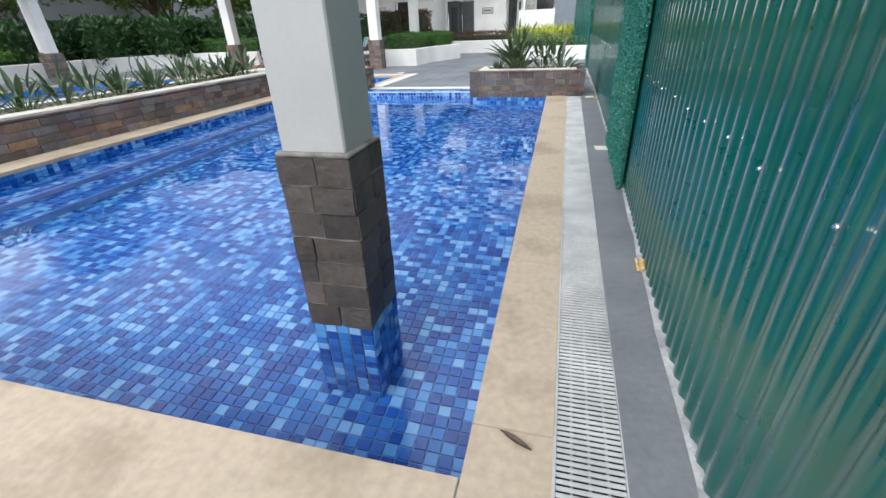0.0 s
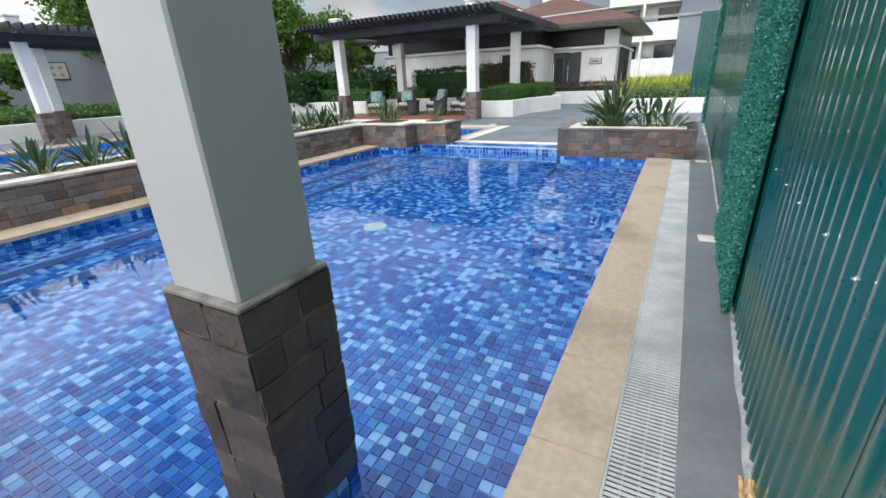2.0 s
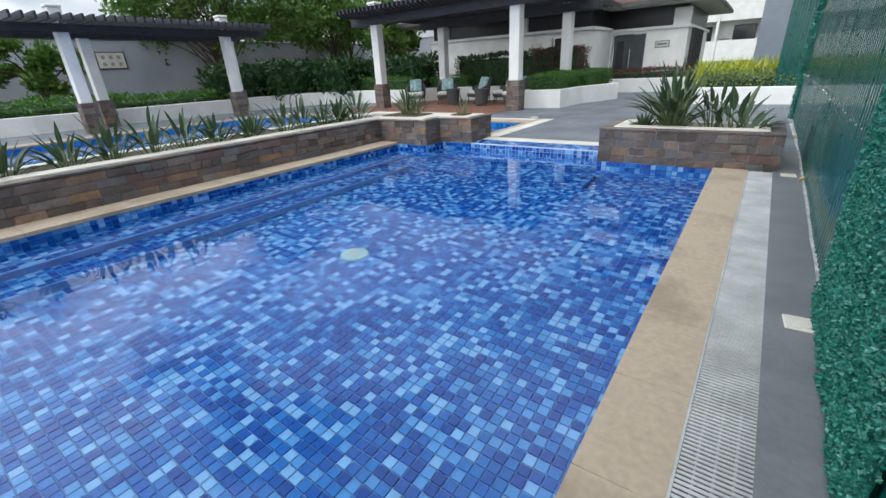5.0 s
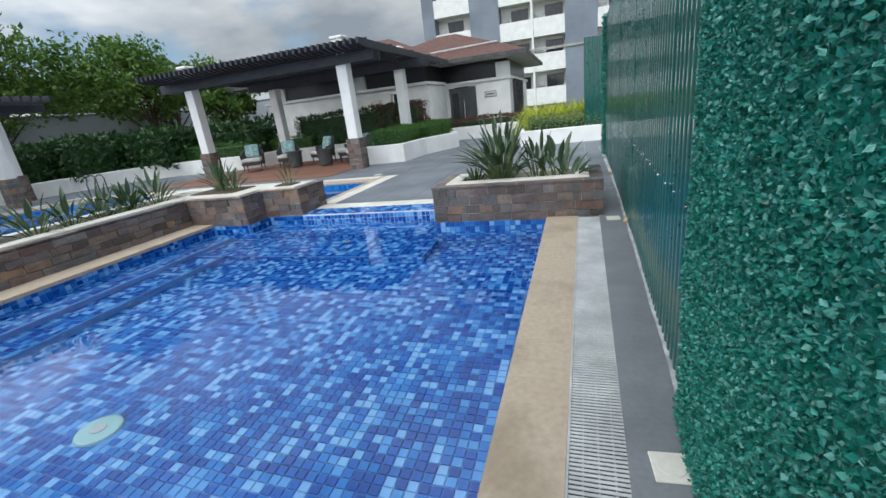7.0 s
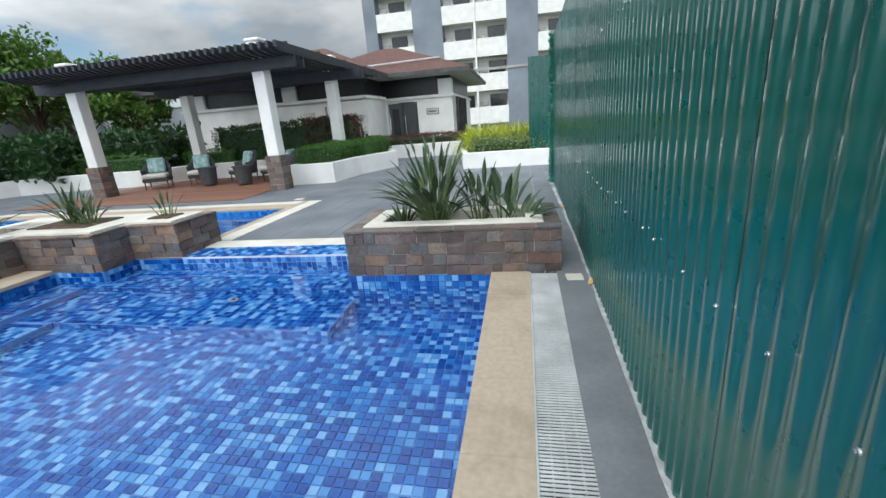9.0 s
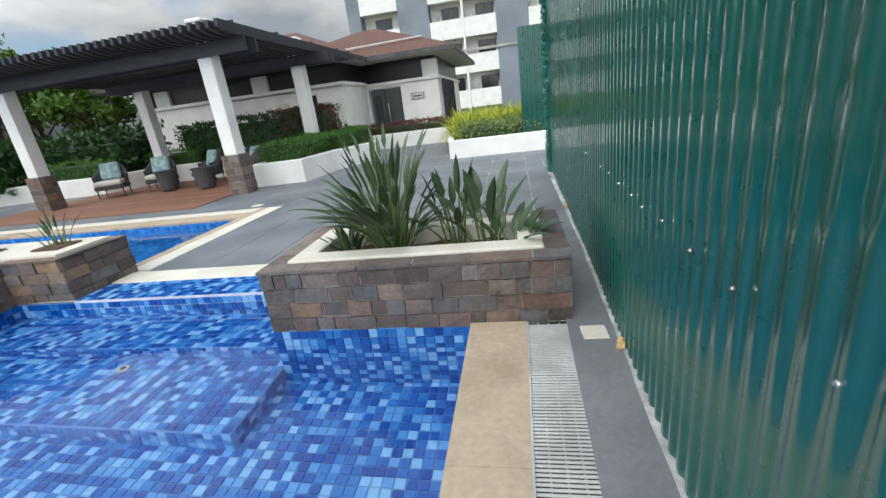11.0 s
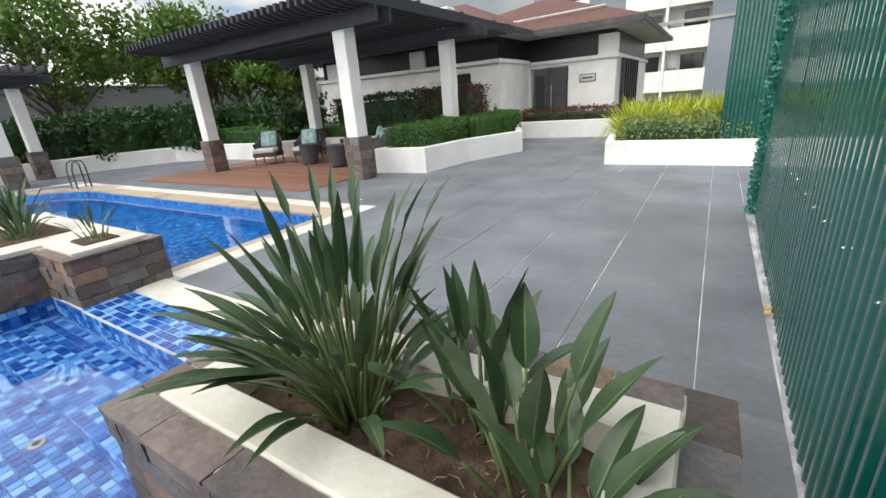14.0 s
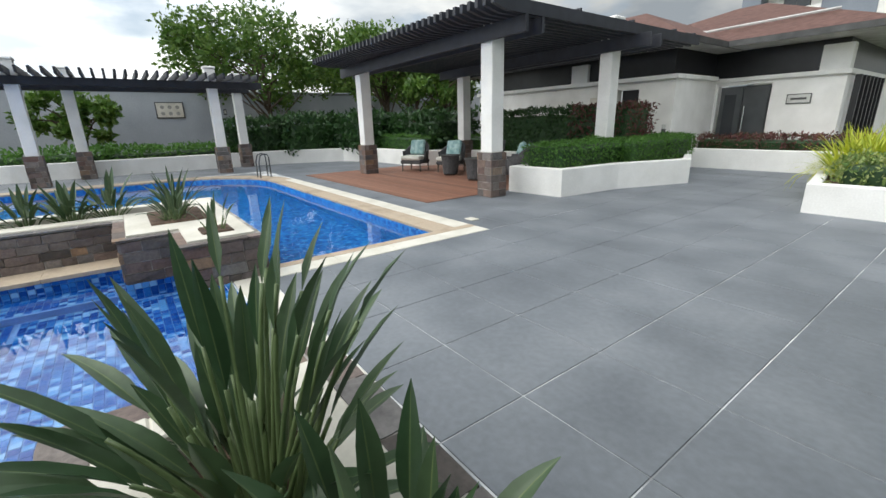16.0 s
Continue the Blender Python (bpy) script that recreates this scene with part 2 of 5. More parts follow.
# blue mosaic of the far pool, as a grid of small squares
M_FARMOSAIC = mat("far_pool_mosaic", (0.006, 0.10, 0.38), (0.012, 0.16, 0.50), (0.02, 0.21, 0.56), (0.05, 0.29, 0.64), stops=(0.0, 0.3, 0.6, 0.88), rough=0.3, bump=0.0, wear=0.1)
_n, _l = M_FARMOSAIC.node_tree.nodes, M_FARMOSAIC.node_tree.links
_geo, _snap, _wn = _n.new("ShaderNodeNewGeometry"), _n.new("ShaderNodeVectorMath"), _n.new("ShaderNodeTexWhiteNoise")
_snap.operation = "SNAP"
_snap.inputs[1].default_value = (0.055, 0.055, 0.055)
_l.new(_geo.outputs["Position"], _snap.inputs[0])
_l.new(_snap.outputs[0], _wn.inputs["Vector"])
for _r in [x for x in _n if x.bl_idname == "ShaderNodeValToRGB"]:
    _l.new(_wn.outputs["Value"], _r.inputs[0])


# ---- building blocks ----
rng = random.Random(7)


def mesh_of(name, verts, faces, material, smooth=False, mats=None, slots=None):
    me = bpy.data.meshes.new(name)
    me.from_pydata([tuple(v) for v in verts], [], faces)
    for m in (mats or [material]):
        me.materials.append(m)
    if slots:
        me.polygons.foreach_set("material_index", slots)
    if smooth:
        me.polygons.foreach_set("use_smooth", [True] * len(me.polygons))
    me.update()
    return me


class Shape:
    """Collects vertices and faces of one mesh."""

    def __init__(self):
        self.v, self.f = [], []

    def add(self, verts, faces):
        o = len(self.v)
        self.v += [tuple(p) for p in verts]
        self.f += [tuple(i + o for i in f) for f in faces]
        return self

    def box(self, x0, x1, y0, y1, z0, z1, c=0.006, m=None):
        """A box with chamfered edges; m turns it."""
        c = min(c, (x1 - x0) * 0.3, (y1 - y0) * 0.3, (z1 - z0) * 0.3)
        vs = []
        for sx in (0, 1):
            for sy in (0, 1):
                for sz in (0, 1):
                    x, y, z = (x0, x1)[sx], (y0, y1)[sy], (z0, z1)[sz]
                    dx, dy, dz = (c, -c)[sx], (c, -c)[sy], (c, -c)[sz]
                    vs += [(x, y + dy, z + dz), (x + dx, y, z + dz), (x + dx, y + dy, z)]
        k = lambda sx, sy, sz, a: (sx * 4 + sy * 2 + sz) * 3 + a
        fs = []
        for s in (0, 1):
            q = [(0, 0), (0, 1), (1, 1), (1, 0)]
            if s:
                q = q[::-1]
            fs.append([k(s, a, b, 0) for a, b in [(b_, a_) for a_, b_ in q][::1]])
            fs.append([k(a, s, b, 1) for a, b in q])
            fs.append([k(a, b, s, 2) for a, b in [(b_, a_) for a_, b_ in q]])
        for a in (0, 1):
            for b in (0, 1):
                fs.append([k(0, a, b, 1), k(1, a, b, 1), k(1, a, b, 2), k(0, a, b, 2)])
                fs.append([k(a, 0, b, 0), k(a, 1, b, 0), k(a, 1, b, 2), k(a, 0, b, 2)])
                fs.append([k(a, b, 0, 0), k(a, b, 1, 0), k(a, b, 1, 1), k(a, b, 0, 1)])
        for sx in (0, 1):
            for sy in (0, 1):
                for sz in (0, 1):
                    fs.append([k(sx, sy, sz, 0), k(sx, sy, sz, 1), k(sx, sy, sz, 2)])
        if m is not None:
            vs = [m @ Vector(p) for p in vs]
        return self.add(vs, fs)

    def prism(self, pts, z0, z1):
        """A flat outline raised between two heights."""
        n = len(pts)
        area = sum(pts[i][0] * pts[(i + 1) % n][1] - pts[(i + 1) % n][0] * pts[i][1] for i in range(n))
        if area < 0:
            pts = pts[::-1]
        vs = [(x, y, z0) for x, y in pts] + [(x, y, z1) for x, y in pts]
        return self.add(vs, [tuple(range(n))[::-1], tuple(range(n, 2 * n))] + [(i, (i + 1) % n, n + (i + 1) % n, n + i) for i in range(n)])

    def tube(self, pts, radii, sides=6):
        """A round bar along points."""
        pts = [Vector(p) for p in pts]
        vs, fs = [], []
        for i, p in enumerate(pts):
            d = (pts[min(i + 1, len(pts) - 1)] - pts[max(i - 1, 0)]).normalized()
            a = d.orthogonal().normalized() if abs(d.z) > 0.99 else d.cross(Vector((0, 0, 1))).normalized()
            b = d.cross(a)
            r = radii[i] if isinstance(radii, (list, tuple)) else radii
            vs += [p + (a * math.cos(t) + b * math.sin(t)) * r for t in [2 * math.pi * j / sides for j in range(sides)]]
        for i in range(len(pts) - 1):
            for j in range(sides):
                fs.append((i * sides + j, i * sides + (j + 1) % sides, (i + 1) * sides + (j + 1) % sides, (i + 1) * sides + j))
        fs += [tuple(range(sides))[::-1], tuple(range((len(pts) - 1) * sides, len(pts) * sides))]
        return self.add(vs, fs)

    def mesh(self, name, material, smooth=False):
        return mesh_of(name, self.v, self.f, material, smooth)


def thing(name, loc, label, category, group="", kind=""):
    """An Empty at the thing's base; its parts are given in world places."""
    e = new(name)
    e.empty_display_size = 0.1
    e.location = loc
    return tagged(e, label, category, group, kind)


def part(name, shape, material, parent, label="", smooth=False):
    me = shape if isinstance(shape, bpy.types.Mesh) else shape.mesh(name, material, smooth)
    ob = new(name, me)
    ob.parent = parent
    if parent.type == "EMPTY":
        ob.matrix_parent_inverse = Matrix.Translation(-parent.location)
    return tagged(ob, label)


def single(name, shape, material, label, category, kind="", group="", smooth=False):
    me = shape if isinstance(shape, bpy.types.Mesh) else shape.mesh(name, material, smooth)
    return tagged(new(name, me), label, category, group, kind)


def piece(name, me, parent, m):
    """One of many alike pieces that share a mesh."""
    ob = new(name, me)
    ob.parent = parent
    if parent.type == "EMPTY":
        ob.matrix_parent_inverse = Matrix.Translation(-parent.location)
    ob.matrix_basis = m
    return ob


def columns(o, u, n, w):
    """A matrix whose axes are u, n, w with its origin at o."""
    m = Matrix.Identity(4)
    for i, c in enumerate((u, n, w, o)):
        for j in range(3):
            m[j][i] = c[j]
    return m


def stone_meshes(material):
    """Unit split-face stones, 1 x 1 x 1, the rough face towards -y."""
    out = []
    r = random.Random(3)
    for i in range(8):
        vs, fs = [], []
        for iz in range(4):
            for ix in range(4):
                x, z = ix / 3, iz / 3
                edge = ix in (0, 3) or iz in (0, 3)
                vs.append((x + r.uniform(-0.012, 0.012), r.uniform(0.03, 0.13) + (0.07 if edge else 0.0), z + r.uniform(-0.03, 0.03)))
        for iz in range(3):
            for ix in range(3):
                a = iz * 4 + ix
                fs.append((a, a + 1, a + 5, a + 4))
        ring = [0, 1, 2, 3, 7, 11, 15, 14, 13, 12, 8, 4]
        base = len(vs)
        for k in ring:
            vs.append((vs[k][0], 1.0, vs[k][2]))
        for j in range(12):
            fs.append((ring[j], base + j, base + (j + 1) % 12, ring[(j + 1) % 12]))
        out.append(mesh_of("stone", vs, fs, material))
    return out


STONES, STONES_DARK = stone_meshes(M_SLATE), stone_meshes(M_SLATE_DARK)


def clad(parent, o, u, length, z0, z1, rows, normal, meshes, mean=0.24, seed=1, depth=0.035, bed=M_MORTAR):
    """Clad a wall face with courses of separate stones; normal points out of the wall."""
    r = random.Random(seed)
    o, u, normal = Vector(o), Vector(u).normalized(), Vector(normal).normalized()
    h = (z1 - z0) / rows
    q = columns(o + u * 0.014 + Vector((0, 0, z0 + 0.002)), u * (length - 0.028), normal, Vector((0, 0, z1 - z0 - 0.004)))
    part("mortar", Shape().box(0, 1, 0, depth * 0.54, 0, 1, 0.001, q), bed, parent)
    for row in range(rows):
        s = 0.0
        while s < length - 0.01:
            w = min(mean * r.uniform(0.45, 1.5), length - s)
            if length - s - w < mean * 0.35:
                w = length - s
            out = depth * r.uniform(0.75, 1.25)
            m = columns(o + u * (s + 0.003) + Vector((0, 0, z0 + row * h + 0.003)) + normal * out, u * (w - 0.006), -normal * out, Vector((0, 0, h - 0.006)))
            piece("stone", meshes[r.randrange(8)], parent, m)
            s += w


def mosaic(name, o, u, v, nu, nv, parent, pitch=0.055, skip=None, near=None):
    """A field of small square tiles. Those that near() picks are objects of their own; the rest are joined."""
    o, u, v = Vector(o), Vector(u).normalized(), Vector(v).normalized()
    n = u.cross(v)
    g, t, c = 0.0022, 0.004, 0.0016
    q = [(g, g), (pitch - g, g), (pitch - g, pitch - g), (g, pitch - g)]
    q2 = [(g + c, g + c), (pitch - g - c, g + c), (pitch - g - c, pitch - g - c), (g + c, pitch - g - c)]
    loc = [(a, b, 0.0) for a, b in q] + [(a, b, t) for a, b in q2]
    fc = [(4, 5, 6, 7), (0, 1, 5, 4), (1, 2, 6, 5), (2, 3, 7, 6), (3, 0, 4, 7)]
    base = np.array([(u * a + v * b + n * z)[:] for a, b, z in loc])
    oo, uu, vv = np.array(o[:]), np.array(u[:]), np.array(v[:])
    vs, fs, k = [], [], 0
    tile_me = None
    for i in range(nu):
        for j in range(nv):
            p = oo + uu * (i * pitch) + vv * (j * pitch)
            if skip and skip(p):
                continue
            if near and near(p):
                if tile_me is None:
                    tile_me = mesh_of("tile", loc, fc, M_TILE_O)
                piece("tile", tile_me, parent, columns(p, u, v, n))
                continue
            vs.append(base + p)
            fs += [tuple(k + a for a in f) for f in fc]
            k += 8
    me = mesh_of(name, np.concatenate(vs), fs, M_TILE_I)
    ob = part("mosaic_tiles", me, None, parent, "blue glass mosaic tiles in mixed shades")
    ob["kind"] = "stuff"
    return ob


# ---- ground and paving ----
POOL1 = [(-0.14, 0.63), (-0.14, 7.04), (-1.36, 7.04), (-1.36, 7.6), (-4.1, 7.6), (-4.1, 7.22), (-4.72, 7.22), (-4.72, 0.63)]
POOL_FLOOR, WATER_Z = -0.62, -0.115
HOLES = [(-4.72, -0.14, 0.63, 7.6), (-12.7, -6.05, -4.0, 10.3), (-6.05, -3.72, 8.3, 10.3)]


def sheet(x0, x1, y0, y1, z, holes):
    """A flat sheet with rectangular holes."""
    xs = sorted({x0, x1, *[min(max(v, x0), x1) for h in holes for v in h[:2]]})
    ys = sorted({y0, y1, *[min(max(v, y0), y1) for h in holes for v in h[2:]]})
    s = Shape()
    for i in range(len(xs) - 1):
        for j in range(len(ys) - 1):
            cx, cy = (xs[i] + xs[i + 1]) / 2, (ys[j] + ys[j + 1]) / 2
            if not any(a < cx < b and c < cy < d for a, b, c, d in holes):
                s.add([(xs[i], ys[j], z), (xs[i + 1], ys[j], z), (xs[i + 1], ys[j + 1], z), (xs[i], ys[j + 1], z)], [(0, 1, 2, 3)])
    return s


single("ground", sheet(-900, 900, -900, 900, -0.045, HOLES), M_GRASSFIELD, "green and earthy land reaching the horizon", "ground", "structure")
paving = single("pavement", sheet(-16.2, 1.6, -6, 22, -0.005, HOLES + [(-0.14, 0.5, 0.33, 7.04)]), M_DECKGROUT, "grey paved pool deck with worn pale joints", "pavement", "structure")


def fence_x(y):
    return 0.43 + 0.033 * (y - 1) - 0.00105 * (y - 1) ** 2


_s = Shape()
_s.add([v for i in range(70) for y in [-2 + 13.6 * i / 69] for v in ((fence_x(y) - 0.014 - 0.012 * rng.random(), y, 0.006), (fence_x(y) + 0.06, y, 0.012))], [(2 * i, 2 * i + 1, 2 * i + 3, 2 * i + 2) for i in range(69)])
single("cement_fillet", _s, M_CEMENT, "pale rough cement line along the fence foot", "kerb", "structure")

# ---- pool ----
pool = thing("pool", (-2.4, 4.0, POOL_FLOOR), "rectangular swimming pool lined with blue mosaic", "pool", kind="structure")
_s = Shape()
_s.add([(-5, 0.4, POOL_FLOOR - 0.004), (0, 0.4, POOL_FLOOR - 0.004), (0, 7.9, POOL_FLOOR - 0.004), (-5, 7.9, POOL_FLOOR - 0.004)], [(0, 1, 2, 3)])
for i in range(8):
    (xa, ya), (xb, yb) = POOL1[i], POOL1[(i + 1) % 8]
    d = (Vector((xb - xa, yb - ya, 0))).normalized()
    nrm = Vector((-d.y, d.x, 0)) * -0.004
    _s.add([(xa + nrm.x, ya + nrm.y, POOL_FLOOR - 0.1), (xb + nrm.x, yb + nrm.y, POOL_FLOOR - 0.1), (xb + nrm.x, yb + nrm.y, -0.016), (xa + nrm.x, ya + nrm.y, -0.016)], [(0, 1, 2, 3)])
part("pool_shell", _s, M_GROUT, pool)
# underwater steps along the far and the left side
STEP1, STEP2 = -0.27, -0.44
_s = Shape()
_s.box(-4.72, -1.36, 7.14, 7.6, POOL_FLOOR, STEP1 - 0.004, 0.002)
_s.box(-4.72, -1.36, 6.50, 7.14, POOL_FLOOR, STEP2 - 0.004, 0.002)
_s.box(-4.72, -4.30, 0.63, 7.14, POOL_FLOOR, STEP1 - 0.008, 0.002)
_s.box(-4.30, -3.9, 0.63, 6.50, POOL_FLOOR, STEP2 - 0.008, 0.002)
part("pool_steps", _s, M_GROUT, pool)
P = 0.055
mosaic("floor_mosaic", (-4.72, 0.63, POOL_FLOOR), (1, 0, 0), (0, 1, 0), 84, 117, pool, skip=lambda p: p[0] < -3.92 or (p[1] > 6.48 and p[0] < -1.38),
       near=lambda p: -1.02 < p[0] and p[1] < 1.67)
for z, y0, ny, x0, nx in ((STEP1, 7.14, 8, -4.72, 61), (STEP2, 6.50, 12, -4.72, 61)):
    mosaic("step_mosaic", (x0, y0, z), (1, 0, 0), (0, 1, 0), nx, ny, pool, skip=(lambda p: p[0] < -4.33) if z == STEP2 else (lambda p: p[1] > 7.2 and p[0] < -4.1))
mosaic("bench_mosaic", (-4.72, 0.63, STEP1 - 0.004), (1, 0, 0), (0, 1, 0), 7, 118, pool)
mosaic("bench_mosaic", (-4.30, 0.63, STEP2 - 0.004), (1, 0, 0), (0, 1, 0), 7, 106, pool)
for o, u, n_, z0, z1 in (((-1.36, 7.14), (-1, 0), 61, STEP2, STEP1), ((-1.36, 6.50), (-1, 0), 53, POOL_FLOOR, STEP2), ((-3.915, 6.50), (0, -1), 106, POOL_FLOOR, STEP2), ((-4.335, 7.14), (0, -1), 118, STEP2, STEP1), ((-1.36, 7.58), (0, -1), 8, STEP2, STEP1), ((-1.36, 7.14), (0, -1), 11, POOL_FLOOR, STEP2)):
    d = Vector((*u, 0))
    mosaic("riser_mosaic", (o[0] + d.x * n_ * P, o[1] + d.y * n_ * P, z0), (-d.x, -d.y, 0), (0, 0, 1), n_, round((z1 - z0) / P), pool)
for i in range(8):
    (xa, ya), (xb, yb) = POOL1[i], POOL1[(i + 1) % 8]
    d = Vector((xb - xa, yb - ya, 0))
    top = -0.02
    mosaic("wall_mosaic", (xb, yb, top - 11 * P), (-d.x, -d.y, 0), (0, 0, 1), int(d.length / P + 0.5), 11, pool)

water = single("pool_water", Shape().prism([(x, y) for x, y in POOL1], WATER_Z - 0.002, WATER_Z), M_WATER, "clear still pool water with a faint ripple", "water", "structure")
water.data = mesh_of("pool_water", [(x, y, WATER_Z) for x, y in POOL1], [tuple(range(8))], M_WATER)
water.visible_shadow = False

M_PALEGROUT = mat("pale_grout", (0.50, 0.56, 0.66), (0.62, 0.66, 0.74), scale=6, rough=0.8)
# overflow ledge with mosaic on top, and the pale band behind it
ledge = single("overflow_ledge", Shape().box(-3.5, -1.37, 7.602, 7.95, -0.3, -0.004, 0.003), M_PALEGROUT, "mosaic-topped overflow ledge between two planters", "ledge", "structure")
mosaic("ledge_mosaic", (-3.49, 7.605, -0.004), (1, 0, 0), (0, 1, 0), 38, 6, ledge, near=lambda p: False)
single("coping_band", Shape().box(-3.5, -1.37, 7.954, 8.2, -0.05, 0.004, 0.004), M_CREAM, "pale coping band behind the overflow ledge", "coping", "structure")


def coping_run(name, x0, x1, y0, y1, along, size, seed, label):
    r = random.Random(seed)
    e = thing(name, (x0, y0, -0.04), label, "coping", kind="structure")
    a, b = (y0, y1) if along == "y" else (x0, x1)
    n_ = max(1, round((b - a) / size))
    st = (b - a) / n_
    for i in range(n_):
        dz = r.uniform(-0.0015, 0.0015)
        lo, hi = a + i * st + 0.0005, a + (i + 1) * st - 0.0005
        s = Shape()
        if along == "y":
            s.box(x0, x1, lo, hi, -0.035, 0.004 + dz, 0.003)
        else:
            s.box(lo, hi, y0, y1, -0.035, 0.004 + dz, 0.003)
        part("coping_stone", s, M_COPING, e)
    return e


def drain_a(y):
    return 0.072 + 0.0125 * (y - 0.7)


def drain_b(y):
    return 0.25 + 0.0190 * (y - 0.7)


_e = thing("coping_east", (0, 3.6, -0.04), "sandstone coping slabs along the pool's fence side", "coping", kind="structure")
for i in range(14):
    ya, yb = 0.335 + 6.7 * i / 14 + 0.0005, 0.335 + 6.7 * (i + 1) / 14 - 0.0005
    dz = rng.uniform(-0.0015, 0.0015)
    s_ = Shape().box(0, 1, 0, 1, -0.035, 0.004 + dz, 0.004)
    s_.v = [(-0.155 + px * (drain_a(ya + py * (yb - ya)) - 0.003 + 0.155), ya + py * (yb - ya), pz) for px, py, pz in s_.v]
    part("coping_stone", s_, M_COPING, _e)
coping_run("coping_south", -5.05, -0.157, 0.335, 0.645, "x", 2.4, 2, "sandstone coping slabs along the pool's near end")
coping_run("coping_west", -5.06, -4.705, 0.65, 7.215, "y", 0.6, 3, "sandstone coping slabs below the slate planter wall")

# drain channel with its slatted grate
grate = thing("drain_grate", (0.26, 3.6, -0.03), "white slatted plastic drain grate beside the coping", "drain")
# channel floor coloured near-black to stand for the shade between the slats
part("channel", Shape().prism([(drain_a(0.33), 0.33), (drain_b(0.33), 0.33), (drain_b(7.03), 7.03), (drain_a(7.03), 7.03)], -0.038, -0.034), M_DARK, grate, "drain channel floor, near-black for the shade under the grate")
for f in (0.0, 0.25, 0.5, 0.75, 1.0):
    w_ = 0.003 if 0 < f < 1 else 0.005
    part("rail", Shape().prism([(drain_a(y) + (drain_b(y) - drain_a(y)) * f + q, y) for y, q in ((0.34, -w_), (0.34, w_), (7.03, w_), (7.03, -w_))], -0.02, -0.006 if 0 < f < 1 else 0.002), M_GRATE, grate)
slat_me = Shape().box(0, 1, 0, 0.0118, -0.005, 0.001, 0.002).mesh("slat", M_GRATE)
_s = Shape()
for i in range(370):
    y = 0.345 + i * 0.018
    if i < 290:
        piece("slat", slat_me, grate, Matrix.Translation((drain_a(y) + 0.006, y, 0)) @ Matrix.Diagonal((drain_b(y) - drain_a(y) - 0.012, 1, 1, 1)))
    else:
        _s.box(drain_a(y) + 0.006, drain_b(y) - 0.006, y, y + 0.0118, -0.005, 0.001, 0.002)
part("slats", _s, M_GRATE, grate)["kind"] = "stuff"


single("concrete_strip", Shape().prism([(0.2, -2), (0.46, -2), (0.66, 8.4), (drain_b(7.2), 8.4), (drain_b(0.3), 0.3)], -0.012, 0.003), M_STRIP, "grey painted concrete strip beside the drain", "pavement", "structure")


def cover_plate(x, y, turn):
    e = thing("cover_plate", (0, 0, 0), "square cream plastic cover plate set in the strip", "cover plate")
    part("plate", Shape().box(-0.06, 0.06, -0.06, 0.06, -0.002, 0.008, 0.004), M_CREAM, e)
    part("lid", Shape().tube([(0, 0, 0.006), (0, 0, 0.011)], 0.042, 20), M_CREAM, e)
    e.matrix_basis = pose(x, y, 0.004, 0, 0, turn)


cover_plate(0.43, 3.93, 4)
cover_plate(0.47, 6.9, 2)
for y, x in ((1.82, 0.435), (6.78, 0.565), (9.35, 0.615)):
    s = Shape()
    for i in range(14):
        s.tube([(x + rng.uniform(-0.02, 0.012), y + rng.uniform(-0.05, 0.05), 0.006 + rng.random() * 0.006), (x + rng.uniform(-0.02, 0.015), y + rng.uniform(-0.05, 0.05), 0.012 + rng.random() * 0.015)], 0.007, 5)
    single("foam_scrap", s, M_FOAM, "orange scraps of foam at the fence foot", "debris")

single("dry_leaf", mesh_of("dry_leaf", [(-0.075 + 0.09 * t_, 0.80 - 0.045 * t_ + 0.012 * s_ * math.sin(3.14 * t_), 0.0095 + 0.006 * abs(s_)) for t_ in (0, 0.25, 0.5, 0.75, 1) for s_ in (-1, 0, 1)], [(i * 3 + j, i * 3 + j + 1, i * 3 + j + 4, i * 3 + j + 3) for i in range(4) for j in range(2)], M_BARK), None, "thin dry brown leaf on the coping", "leaf")
drain = thing("floor_drain", (-2.5, 3.9, POOL_FLOOR), "round pale drain cover on the pool floor", "drain cover")
part("cover", Shape().tube([(-2.45, 4.0, POOL_FLOOR + 0.005), (-2.45, 4.0, POOL_FLOOR + 0.03), (-2.45, 4.0, POOL_FLOOR + 0.034)], [0.12, 0.115, 0.1], 24), mat("pale_drain", (0.28, 0.46, 0.46), (0.34, 0.52, 0.52), rough=0.5), drain)
part("hub", Shape().tube([(-2.45, 4.0, POOL_FLOOR + 0.034), (-2.45, 4.0, POOL_FLOOR + 0.042)], 0.04, 16), M_GRATE, drain)

fitting = thing("step_fitting", (-2.5, 7.0, STEP2), "small round pale water inlet on the submerged step", "pool fitting")
part("collar", Shape().tube([(-2.5, 7.0, STEP2 + 0.004), (-2.5, 7.0, STEP2 + 0.016), (-2.5, 7.0, STEP2 + 0.02)], [0.042, 0.04, 0.036], 18), M_CONC, fitting)
part("nozzle", Shape().tube([(-2.5, 7.0, STEP2 + 0.02), (-2.5, 7.0, STEP2 + 0.034)], [0.018, 0.014], 12), M_DARK, fitting, "dark nozzle")

